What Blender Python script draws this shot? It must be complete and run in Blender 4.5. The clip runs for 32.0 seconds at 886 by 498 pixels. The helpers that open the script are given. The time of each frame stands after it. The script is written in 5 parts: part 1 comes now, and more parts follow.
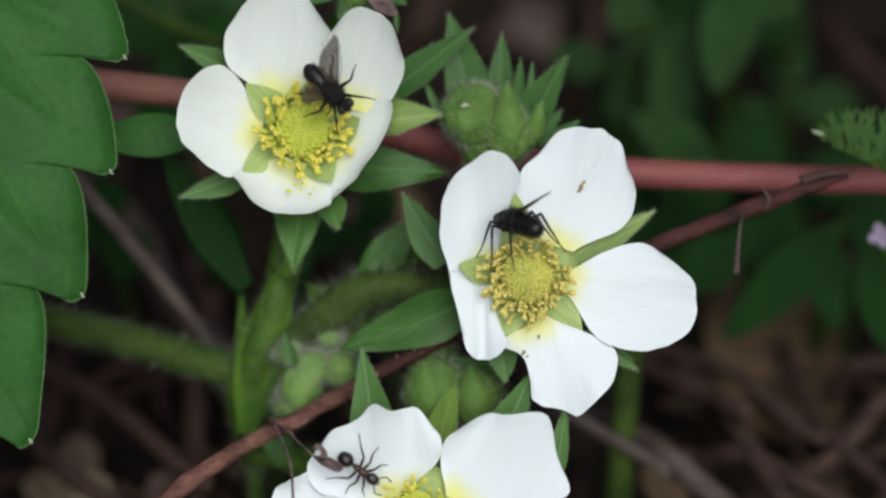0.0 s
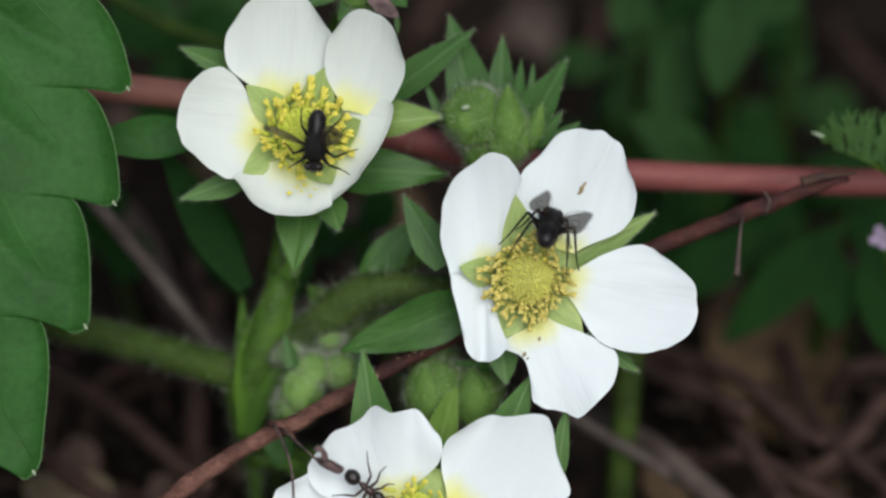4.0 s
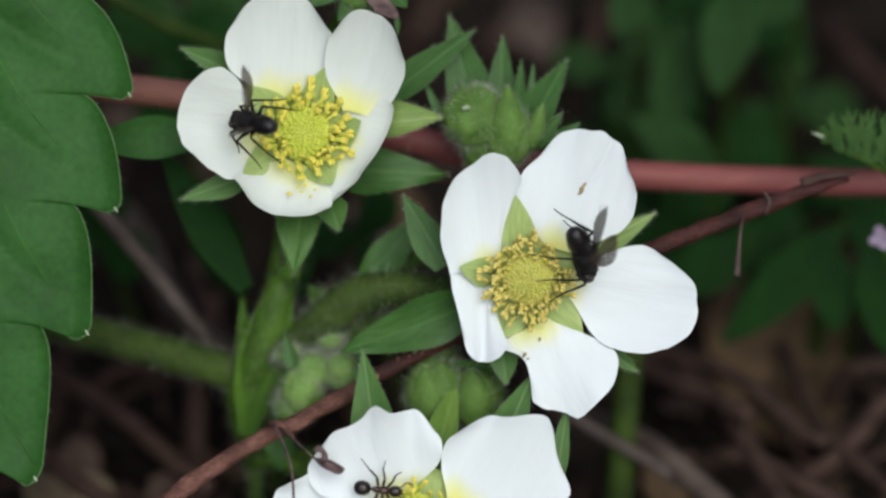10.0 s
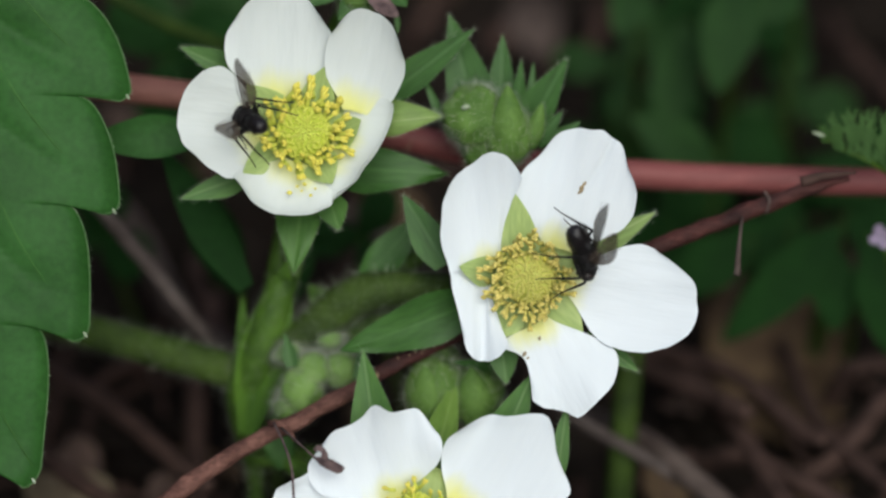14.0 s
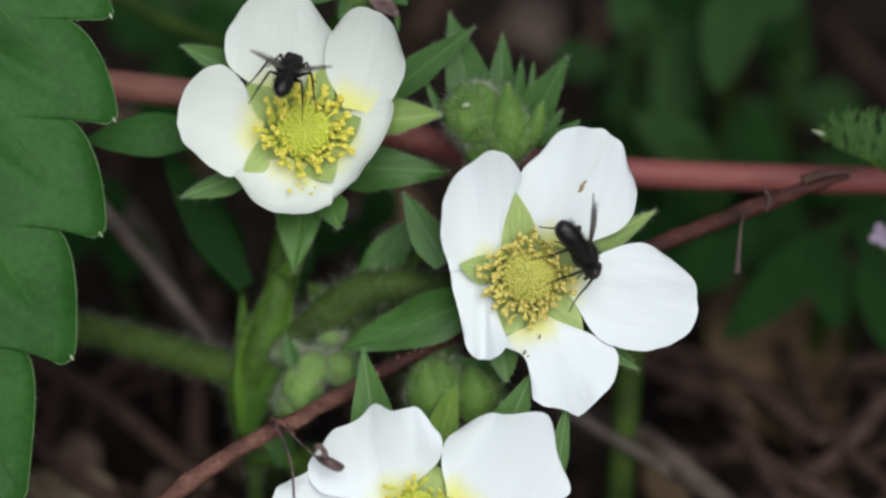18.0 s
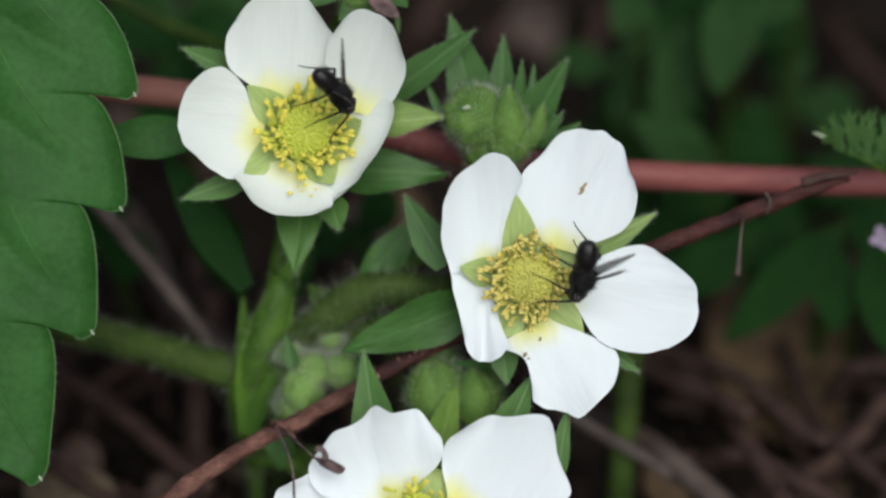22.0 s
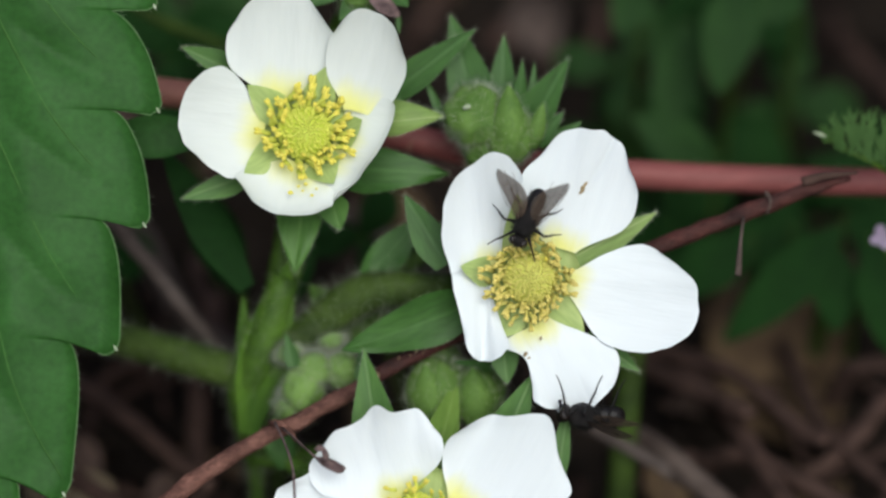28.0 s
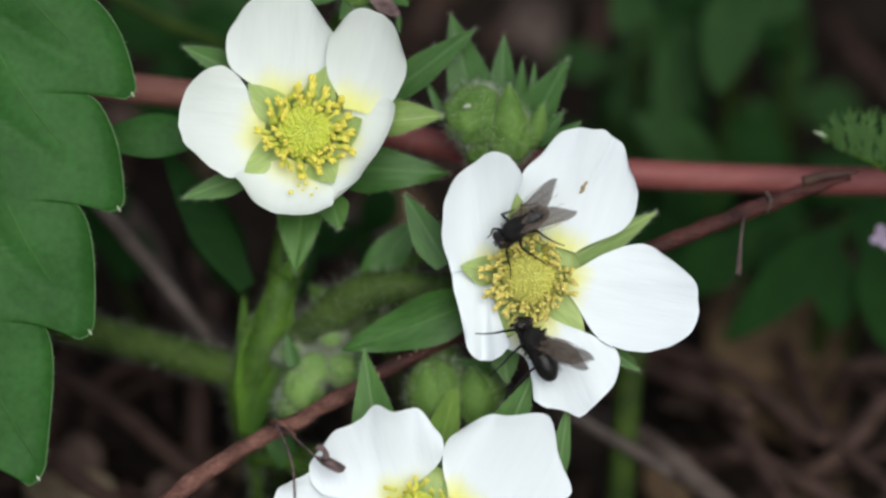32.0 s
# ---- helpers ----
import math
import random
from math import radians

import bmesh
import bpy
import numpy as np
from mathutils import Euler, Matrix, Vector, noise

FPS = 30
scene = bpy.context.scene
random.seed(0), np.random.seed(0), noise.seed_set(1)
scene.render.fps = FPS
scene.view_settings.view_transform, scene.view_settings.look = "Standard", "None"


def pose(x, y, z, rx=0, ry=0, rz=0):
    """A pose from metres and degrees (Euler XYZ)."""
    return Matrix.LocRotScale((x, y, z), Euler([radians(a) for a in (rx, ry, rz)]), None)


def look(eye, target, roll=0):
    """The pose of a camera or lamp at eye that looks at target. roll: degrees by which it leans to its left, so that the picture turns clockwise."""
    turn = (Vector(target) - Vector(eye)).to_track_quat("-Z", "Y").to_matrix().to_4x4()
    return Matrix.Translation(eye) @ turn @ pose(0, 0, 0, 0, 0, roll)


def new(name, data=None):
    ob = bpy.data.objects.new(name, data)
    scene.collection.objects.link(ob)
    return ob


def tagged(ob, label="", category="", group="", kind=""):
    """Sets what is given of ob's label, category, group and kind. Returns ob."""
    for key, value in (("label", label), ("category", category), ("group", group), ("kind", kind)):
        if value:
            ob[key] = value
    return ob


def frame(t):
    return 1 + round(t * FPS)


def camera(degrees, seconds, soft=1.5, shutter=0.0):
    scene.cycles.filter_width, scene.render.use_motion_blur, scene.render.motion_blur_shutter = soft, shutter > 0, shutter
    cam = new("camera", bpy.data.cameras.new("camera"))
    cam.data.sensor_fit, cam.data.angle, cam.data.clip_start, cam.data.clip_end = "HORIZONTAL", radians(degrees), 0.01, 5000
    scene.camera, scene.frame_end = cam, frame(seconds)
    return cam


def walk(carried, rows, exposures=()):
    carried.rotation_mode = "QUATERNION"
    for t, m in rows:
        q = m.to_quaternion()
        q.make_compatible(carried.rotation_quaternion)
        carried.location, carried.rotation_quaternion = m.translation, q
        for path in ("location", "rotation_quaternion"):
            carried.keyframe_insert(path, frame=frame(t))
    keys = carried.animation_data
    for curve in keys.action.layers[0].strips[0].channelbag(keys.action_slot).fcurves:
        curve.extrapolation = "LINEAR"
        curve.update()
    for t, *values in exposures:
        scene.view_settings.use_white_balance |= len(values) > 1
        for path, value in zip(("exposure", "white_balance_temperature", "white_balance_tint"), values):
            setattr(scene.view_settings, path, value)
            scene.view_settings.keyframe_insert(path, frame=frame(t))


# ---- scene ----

# A strawberry inflorescence close to the ground, seen obliquely from above.
# The flowers lie near an inclined plane; site() counts on it in steps of 0.0555 mm from a corner, h in millimetres out of it.
STEP = 5.55e-5
PITCH = radians(40)
FOCUS = Vector((0, 0, 0.058))
RIGHT = Vector((1, 0, 0))
UP = Vector((0, math.sin(PITCH), math.cos(PITCH)))
OUT = Vector((0, -math.cos(PITCH), math.sin(PITCH)))
REACH = 784 * STEP / math.tan(radians(9))
EYE = FOCUS + OUT * REACH
VIEW = Matrix((RIGHT, UP, OUT)).transposed().to_4x4()

cam = camera(18, 32.0, soft=2.5)
# seconds, and how far the view has drifted sideways and downwards, in steps
DRIFT = [(0.0, -3.3, -2.5), (0.5, -3, 0.5), (1.5, -2, 1.5), (3.5, -2, 1.5), (5.5, -3, -3), (6.0, -2.3, 0.2), (9.0, -2, 1.5), (13.0, -2, 0.7), (14.5, -2, -0.5), (16.5, -1.8, -2),
         (18.5, -1.6, -3), (19.0, -1.4, -1.5), (20.0, -1, -0.5), (22.0, -0.8, 1), (25.0, -0.5, -0.5), (25.5, -0.5, -2), (28.0, 0, 0), (31.0, 0, -3), (32.0, 0.3, -1)]
PATH = [(t, look(EYE, FOCUS - RIGHT * (dx * STEP) + UP * (dy * STEP))) for t, dx, dy in DRIFT]
walk(cam, PATH, [(0.0, 0.48), (25.0, 0.49), (28.0, 0.61), (30.0, 0.62), (32, 0.59)])
cam.data.dof.use_dof = True
cam.data.dof.focus_distance = REACH - 0.0014
cam.data.dof.aperture_fstop = 10.2

# ---- light: overcast daylight ----
world = bpy.data.worlds.new("world")
scene.world = world
world.use_nodes = True
wn = world.node_tree
sky = wn.nodes.new("ShaderNodeTexSky")
sky.sky_type = "NISHITA"
sky.sun_disc = False
sky.sun_elevation, sky.sun_rotation = radians(52), radians(180 - 15)
sky.air_density, sky.dust_density = 1.0, 3.0
wn.links.new(sky.outputs["Color"], wn.nodes["Background"].inputs["Color"])
wn.nodes["Background"].inputs["Strength"].default_value = 0.08
sun = new("sun", bpy.data.lights.new("sun", "SUN"))
sun.data.energy, sun.data.angle, sun.data.color = 1.65, radians(45), (0.91, 0.98, 0.94)
sun.matrix_world = look((0.16, -0.59, 0.78), (0, 0, 0))


# ---- helpers for building ----
def site(x, y, h=0.0):
    """A point h mm out of the flowers' plane, on the line that meets it at x, y."""
    k = STEP * (1 - h * 0.001 / REACH)
    return FOCUS + RIGHT * ((x - 784) * k) + UP * ((441 - y) * k) + OUT * (h * 0.001)


def facing(x, y, h, turn=0, pitch=0, roll=0):
    """A pose at site(x, y, h): its x axis points by turn degrees up from the right, its z axis out of the plane."""
    return Matrix.Translation(site(x, y, h)) @ VIEW @ pose(0, 0, 0, 0, 0, turn) @ pose(0, 0, 0, 0, -pitch, 0) @ pose(0, 0, 0, roll)


def material(name, colour, second=None, scale=900, rough=0.6, bump=0.0, detail=4, through_light=0.0, grain=0.35, metal=0.0, stretch=(1, 1, 1), spec=0.5, spots=None, fine=6.0, rib=None):
    """Two scales of noise, with optional spots and a pale line along the y axis."""
    m = bpy.data.materials.new(name)
    m.use_nodes = True
    nt = m.node_tree
    bsdf = nt.nodes["Principled BSDF"]
    bsdf.inputs["Roughness"].default_value = rough
    bsdf.inputs["Metallic"].default_value = metal
    bsdf.inputs["Specular IOR Level"].default_value = spec
    second = second or tuple(c * 0.75 for c in colour)
    tc = nt.nodes.new("ShaderNodeTexCoord")
    mp = nt.nodes.new("ShaderNodeMapping")
    mp.inputs["Scale"].default_value = stretch
    nt.links.new(tc.outputs["Object"], mp.inputs["Vector"])
    big = nt.nodes.new("ShaderNodeTexNoise")
    big.inputs["Scale"].default_value, big.inputs["Detail"].default_value = scale, detail
    small = nt.nodes.new("ShaderNodeTexNoise")
    small.inputs["Scale"].default_value, small.inputs["Detail"].default_value = scale * fine, 3
    for n in (big, small):
        nt.links.new(mp.outputs["Vector"], n.inputs["Vector"])
    ramp = nt.nodes.new("ShaderNodeValToRGB")
    ramp.color_ramp.elements[0].position, ramp.color_ramp.elements[1].position = 0.32, 0.68
    ramp.color_ramp.elements[0].color, ramp.color_ramp.elements[1].color = (*second, 1), (*colour, 1)
    nt.links.new(big.outputs["Fac"], ramp.inputs["Fac"])
    mix = nt.nodes.new("ShaderNodeMix")
    mix.data_type, mix.blend_type = "RGBA", "OVERLAY"
    mix.inputs["Factor"].default_value = grain
    nt.links.new(ramp.outputs["Color"], mix.inputs["A"])
    nt.links.new(small.outputs["Fac"], mix.inputs["B"])
    out = mix.outputs["Result"]
    if spots:
        sp = nt.nodes.new("ShaderNodeTexVoronoi")
        sp.inputs["Scale"].default_value = spots[0]
        nt.links.new(mp.outputs["Vector"], sp.inputs["Vector"])
        sr = nt.nodes.new("ShaderNodeValToRGB")
        sr.color_ramp.elements[0].position, sr.color_ramp.elements[1].position = spots[1], spots[1] + 0.06
        sr.color_ramp.elements[0].color, sr.color_ramp.elements[1].color = (1, 1, 1, 1), (0, 0, 0, 1)
        nt.links.new(sp.outputs["Distance"], sr.inputs["Fac"])
        m2 = nt.nodes.new("ShaderNodeMix")
        m2.data_type = "RGBA"
        nt.links.new(sr.outputs["Color"], m2.inputs["Factor"])
        nt.links.new(out, m2.inputs["A"])
        m2.inputs["B"].default_value = (*spots[2], 1)
        out = m2.outputs["Result"]
    if rib:
        sx = nt.nodes.new("ShaderNodeSeparateXYZ")
        nt.links.new(tc.outputs["Object"], sx.inputs["Vector"])
        ab = nt.nodes.new("ShaderNodeMath")
        ab.operation = "ABSOLUTE"
        nt.links.new(sx.outputs["X"], ab.inputs[0])
        mr = nt.nodes.new("ShaderNodeMapRange")
        mr.inputs["From Min"].default_value, mr.inputs["From Max"].default_value = rib[0] * 0.3, rib[0]
        mr.inputs["To Min"].default_value, mr.inputs["To Max"].default_value = 0.45, 0.0
        nt.links.new(ab.outputs["Value"], mr.inputs["Value"])
        m3 = nt.nodes.new("ShaderNodeMix")
        m3.data_type = "RGBA"
        nt.links.new(mr.outputs["Result"], m3.inputs["Factor"])
        nt.links.new(out, m3.inputs["A"])
        m3.inputs["B"].default_value = (*rib[1], 1)
        out = m3.outputs["Result"]
    nt.links.new(out, bsdf.inputs["Base Color"])
    if bump:
        b = nt.nodes.new("ShaderNodeBump")
        b.inputs["Strength"].default_value, b.inputs["Distance"].default_value = bump, 0.0004
        nt.links.new(small.outputs["Fac"], b.inputs["Height"])
        nt.links.new(b.outputs["Normal"], bsdf.inputs["Normal"])
    if through_light:
        tr = nt.nodes.new("ShaderNodeBsdfTranslucent")
        nt.links.new(out, tr.inputs["Color"])
        ms = nt.nodes.new("ShaderNodeMixShader")
        ms.inputs["Fac"].default_value = through_light
        nt.links.new(bsdf.outputs["BSDF"], ms.inputs[1])
        nt.links.new(tr.outputs["BSDF"], ms.inputs[2])
        nt.links.new(ms.outputs["Shader"], nt.nodes["Material Output"].inputs["Surface"])
    return m


def petal_material(name, tint, claw):
    """White, with fine veins along it, turning yellow towards its claw."""
    m = material(name, tint, tuple(c * 0.965 for c in tint), 420, 0.55, 0.28, 3, 0.24, 0.10, stretch=(1, 0.13, 1), spec=0.25, fine=3.2)
    nt = m.node_tree
    bsdf = nt.nodes["Principled BSDF"]
    src = bsdf.inputs["Base Color"].links[0].from_socket
    tc = nt.nodes.new("ShaderNodeTexCoord")
    squash = nt.nodes.new("ShaderNodeVectorMath")
    squash.operation = "MULTIPLY"
    squash.inputs[1].default_value = (0.8, 1, 0)
    nt.links.new(tc.outputs["Object"], squash.inputs[0])
    far = nt.nodes.new("ShaderNodeVectorMath")
    far.operation = "LENGTH"
    nt.links.new(squash.outputs["Vector"], far.inputs[0])
    edge = nt.nodes.new("ShaderNodeTexNoise")
    edge.inputs["Scale"].default_value, edge.inputs["Detail"].default_value = 700, 2
    mp = nt.nodes.new("ShaderNodeMapping")
    mp.inputs["Scale"].default_value = (1, 0.15, 0.15)
    nt.links.new(tc.outputs["Object"], mp.inputs["Vector"])
    nt.links.new(mp.outputs["Vector"], edge.inputs["Vector"])
    add = nt.nodes.new("ShaderNodeMath")
    add.operation = "MULTIPLY_ADD"
    add.inputs[1].default_value = -0.0022
    nt.links.new(edge.outputs["Fac"], add.inputs[0])
    nt.links.new(far.outputs["Value"], add.inputs[2])
    rng = nt.nodes.new("ShaderNodeMapRange")
    rng.inputs["From Min"].default_value, rng.inputs["From Max"].default_value = -0.0008, claw
    rng.inputs["To Min"].default_value, rng.inputs["To Max"].default_value = 1.0, 0.0
    rng.interpolation_type = "SMOOTHSTEP"
    nt.links.new(add.outputs["Value"], rng.inputs["Value"])
    mx = nt.nodes.new("ShaderNodeMix")
    mx.data_type = "RGBA"
    nt.links.new(rng.outputs["Result"], mx.inputs["Factor"])
    nt.links.new(src, mx.inputs["A"])
    mx.inputs["B"].default_value = (0.86, 0.85, 0.30, 1)
    for link in list(src.links):
        if link.to_node != mx:
            nt.links.new(mx.outputs["Result"], link.to_socket)
    return m


M = {
    "petal": petal_material("petal_white", (0.865, 0.905, 0.93), 0.0020),
    "petal_fresh": petal_material("petal_creamy_white", (0.815, 0.85, 0.82), 0.0027),
    "sepal": material("sepal_green", (0.096, 0.212, 0.042), (0.055, 0.138, 0.027), 420, 0.5, 0.14, through_light=0.22, spec=0.3, stretch=(1, 0.2, 1), grain=0.3, rib=(0.00016, (0.15, 0.27, 0.08))),
    "sepal_mid": material("sepal_light_green", (0.27, 0.385, 0.11), (0.17, 0.27, 0.065), 420, 0.55, 0.15, through_light=0.25, spec=0.3, stretch=(1, 0.18, 1), grain=0.3, rib=(0.00014, (0.42, 0.50, 0.22))),
    "sepal_soft": material("sepal_soft_green", (0.215, 0.345, 0.070), (0.135, 0.245, 0.040), 380, 0.55, 0.12, through_light=0.3, spec=0.25, stretch=(1, 0.18, 1), grain=0.3, rib=(0.00014, (0.28, 0.40, 0.11))),
    "sepal_in": material("sepal_inner_green", (0.54, 0.65, 0.27), (0.42, 0.54, 0.18), 420, 0.6, 0.12, through_light=0.3, spec=0.25, stretch=(1, 0.18, 1), rib=(0.00012, (0.34, 0.46, 0.16))),
    "dome": material("receptacle_green", (0.68, 0.76, 0.09), (0.58, 0.68, 0.07), 1200, 0.55, 0.15, through_light=0.25, grain=0.15),
    "dome_old": material("receptacle_olive", (0.74, 0.75, 0.17), (0.60, 0.61, 0.11), 1200, 0.6, 0.15, through_light=0.25, grain=0.15),
    "pistil_old": material("pistil_olive_yellow", (0.80, 0.76, 0.22), (0.66, 0.62, 0.14), 1500, 0.55, through_light=0.3, grain=0.15),
    "pistil": material("pistil_yellow_green", (0.80, 0.82, 0.16), (0.68, 0.73, 0.10), 1500, 0.5, through_light=0.25, grain=0.15),
    "anther": material("anther_yellow", (0.88, 0.80, 0.17), (0.80, 0.70, 0.09), 2500, 0.65, 0.2, through_light=0.15, grain=0.15),
    "anther_old": material("anther_spent", (0.82, 0.72, 0.22), (0.60, 0.49, 0.12), 1600, 0.7, 0.2, spots=(2600, 0.16, (0.22, 0.12, 0.04))),
    "filament_old": material("filament_spent", (0.72, 0.66, 0.18), (0.55, 0.50, 0.11), 1500, 0.6, 0.3, through_light=0.2),
    "leaf": material("leaf_green", (0.038, 0.128, 0.026), (0.023, 0.086, 0.015), 130, 0.55, 0.09, through_light=0.2, fine=11, spec=0.17, grain=0.35),
    "vein": material("leaf_vein", (0.047, 0.138, 0.026), None, 400, 0.6, spec=0.2),
    "leaf_mid": material("leaflet_green", (0.058, 0.152, 0.027), (0.032, 0.094, 0.017), 300, 0.5, 0.14, through_light=0.22, fine=8, spec=0.3, stretch=(1, 0.22, 1), grain=0.3, rib=(0.00018, (0.085, 0.19, 0.05))),
    "feather": material("feathery_green", (0.085, 0.175, 0.045), (0.045, 0.105, 0.026), 400, 0.65, 0.2, through_light=0.3, spec=0.2),
    # shade among the low plants is put into this green
    "leaf_shaded": material("leaf_shaded_green", (0.0115, 0.052, 0.008), (0.006, 0.028, 0.0045), 120, 0.75, 0.2, through_light=0.2, spec=0.13),
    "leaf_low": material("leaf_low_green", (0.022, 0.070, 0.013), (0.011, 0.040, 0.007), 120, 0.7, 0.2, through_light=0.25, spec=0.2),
    "bud_dim": material("bud_soft_green", (0.20, 0.33, 0.085), (0.125, 0.225, 0.055), 420, 0.7, 0.15, through_light=0.12, spec=0.15, grain=0.3),
    "bud": material("bud_green", (0.135, 0.240, 0.052), (0.075, 0.150, 0.030), 400, 0.65, 0.14, through_light=0.15, spec=0.2, grain=0.3),
    "stem": material("stem_green", (0.068, 0.140, 0.014), (0.026, 0.060, 0.007), 300, 0.6, 0.4, spec=0.25),
    "stem_dark": material("stem_olive", (0.046, 0.080, 0.012), (0.022, 0.041, 0.007), 300, 0.7, 0.4, spec=0.2),
    "stipule": material("stipule_green", (0.080, 0.172, 0.013), (0.028, 0.078, 0.007), 420, 0.6, 0.2, through_light=0.25, spec=0.2, stretch=(1, 0.2, 1), grain=0.35),
    "dry_pale": material("dry_stem_pale", (0.115, 0.086, 0.074), (0.06, 0.042, 0.036), 300, 0.85, 0.5, stretch=(0.3, 1, 1), spec=0.2),
    "straw_grey": material("dead_stalk_grey", (0.110, 0.088, 0.080), (0.058, 0.044, 0.040), 300, 0.85, 0.5, stretch=(0.3, 1, 1), spec=0.2),
    "hair": material("hair_white", (0.62, 0.67, 0.52), None, 500, 0.5, through_light=0.4),
    "red": material("stalk_red", (0.25, 0.075, 0.070), (0.18, 0.055, 0.052), 220, 0.55, 0.2, stretch=(0.2, 1, 1), spec=0.25),
    "red_pale": material("stalk_pinkish_brown", (0.27, 0.125, 0.100), (0.20, 0.085, 0.070), 200, 0.6, 0.2, stretch=(0.2, 1, 1), spec=0.2),
    "twig_red": material("twig_bark_red", (0.088, 0.028, 0.023), (0.022, 0.009, 0.008), 420, 0.7, 1.0, stretch=(0.6, 1, 1), spec=0.25, detail=8, grain=0.6),
    "twig": material("twig_bark", (0.235, 0.112, 0.086), (0.070, 0.030, 0.024), 420, 0.8, 1.2, stretch=(0.6, 1, 1), spec=0.2, detail=8, grain=0.65),
    "fleck": material("bark_flake_pale", (0.34, 0.25, 0.13), (0.20, 0.13, 0.08), 1500, 0.8),
    "dry": material("dry_stem", (0.080, 0.047, 0.038), (0.034, 0.020, 0.016), 300, 0.85, 0.5, stretch=(0.3, 1, 1), spec=0.15),
    # moist soil, with the plants' shade on it painted into the colour
    "soil": material("soil_shaded", (0.024, 0.0175, 0.0135), (0.009, 0.0065, 0.0052), 90, 0.95, 1.0, fine=9, spec=0.1),
    "dead": material("dead_leaf", (0.130, 0.086, 0.048), (0.068, 0.043, 0.026), 160, 0.85, 0.5, through_light=0.1, spec=0.15),
    "husk": material("husk_pinkish", (0.125, 0.083, 0.066), (0.075, 0.05, 0.041), 160, 0.85, 0.4, spec=0.15),
    "withered": material("withered_bit", (0.21, 0.135, 0.13), (0.055, 0.032, 0.034), 1400, 0.6, 0.7),
    "fly": material("fly_black", (0.010, 0.0072, 0.0074), (0.003, 0.0024, 0.0026), 1500, 0.48, 0.6, spec=0.30),
    "fly_grey": material("fly_abdomen", (0.013, 0.0095, 0.010), (0.005, 0.0038, 0.0042), 1200, 0.34, 0.25, spec=0.42),
    "wing_vein": material("wing_vein_brown", (0.030, 0.020, 0.017), None, 1500, 0.6, spec=0.2),
    "eye": material("fly_eye", (0.014, 0.007, 0.006), (0.009, 0.005, 0.004), 4000, 0.25, 0.3),
    "face": material("fly_face", (0.55, 0.56, 0.58), (0.35, 0.35, 0.37), 3000, 0.4),
    "ant": material("ant_black", (0.016, 0.010, 0.008), (0.007, 0.005, 0.004), 1500, 0.28, 0.2),
    "ant_brown": material("ant_brown", (0.055, 0.024, 0.015), (0.024, 0.012, 0.008), 1500, 0.35, 0.2),
    "margin": material("leaf_margin_pale", (0.085, 0.17, 0.055), (0.05, 0.13, 0.03), 800, 0.6),
    "straw": material("straw_beige", (0.25, 0.20, 0.13), (0.14, 0.10, 0.065), 250, 0.85, 0.4, spec=0.15),
    "tip": material("tooth_tip_pale", (0.42, 0.46, 0.34), (0.17, 0.24, 0.12), 2200, 0.6),
    "blemish": material("petal_blemish", (0.42, 0.32, 0.18), (0.20, 0.14, 0.07), 3500, 0.8),
    "lilac": material("petal_lilac", (0.42, 0.33, 0.46), None, 900, 0.6, through_light=0.2),
}


def wing_material():
    """Smoky clear membrane with darker veins."""
    m = bpy.data.materials.new("wing_smoky")
    m.use_nodes = True
    nt = m.node_tree
    bsdf = nt.nodes["Principled BSDF"]
    bsdf.inputs["Base Color"].default_value = (0.085, 0.062, 0.048, 1)
    bsdf.inputs["Roughness"].default_value = 0.42
    bsdf.inputs["Specular IOR Level"].default_value = 0.14
    tc = nt.nodes.new("ShaderNodeTexCoord")
    n = nt.nodes.new("ShaderNodeTexNoise")
    n.inputs["Scale"].default_value = 600
    nt.links.new(tc.outputs["Object"], n.inputs["Vector"])
    r = nt.nodes.new("ShaderNodeMapRange")
    r.inputs["To Min"].default_value, r.inputs["To Max"].default_value = 0.70, 0.88
    nt.links.new(n.outputs["Fac"], r.inputs["Value"])
    nt.links.new(r.outputs["Result"], bsdf.inputs["Alpha"])
    return m


M["wing"] = wing_material()


def part(name, data, mat, parent=None, label="", m=None):
    """One mesh object from (vertices, faces), under a thing or a part."""
    me = data
    if not isinstance(data, bpy.types.Mesh):
        me = bpy.data.meshes.new(name)
        me.from_pydata([tuple(v) for v in data[0]], [], data[1])
        me.polygons.foreach_set("use_smooth", [True] * len(me.polygons))
        me.materials.append(mat)
        me.update()
    ob = new(name, me)
    if parent:
        ob.parent = parent
    if m is not None:
        ob.matrix_basis = m
    if label:
        tagged(ob, label)
    return ob


def thing(name, m, label, category, group="", kind=""):
    ob = new(name)
    ob.empty_display_size = 0.003
    ob.matrix_world = m
    return tagged(ob, label, category, group, kind)


def joined(pieces):
    vs, fs = [], []
    for v, f in pieces:
        k = len(vs)
        vs.extend(v)
        fs.extend([tuple(i + k for i in face) for face in f])
    return vs, fs


def moved(data, m):
    return [m @ Vector(v) for v in data[0]], data[1]


def smooth_path(points, n):
    """A Catmull-Rom line of n + 1 points through the given ones."""
    p = [Vector(q) for q in points]
    p = [p[0] * 2 - p[1]] + p + [p[-1] * 2 - p[-2]]
    out, spans = [], len(p) - 3
    for i in range(n + 1):
        u = i / n * spans
        k = min(int(u), spans - 1)
        u -= k
        a, b, c, d = p[k:k + 4]
        out.append(0.5 * (2 * b + (c - a) * u + (2 * a - 5 * b + 4 * c - d) * u * u + (3 * b - a - 3 * c + d) * u ** 3))
    return out


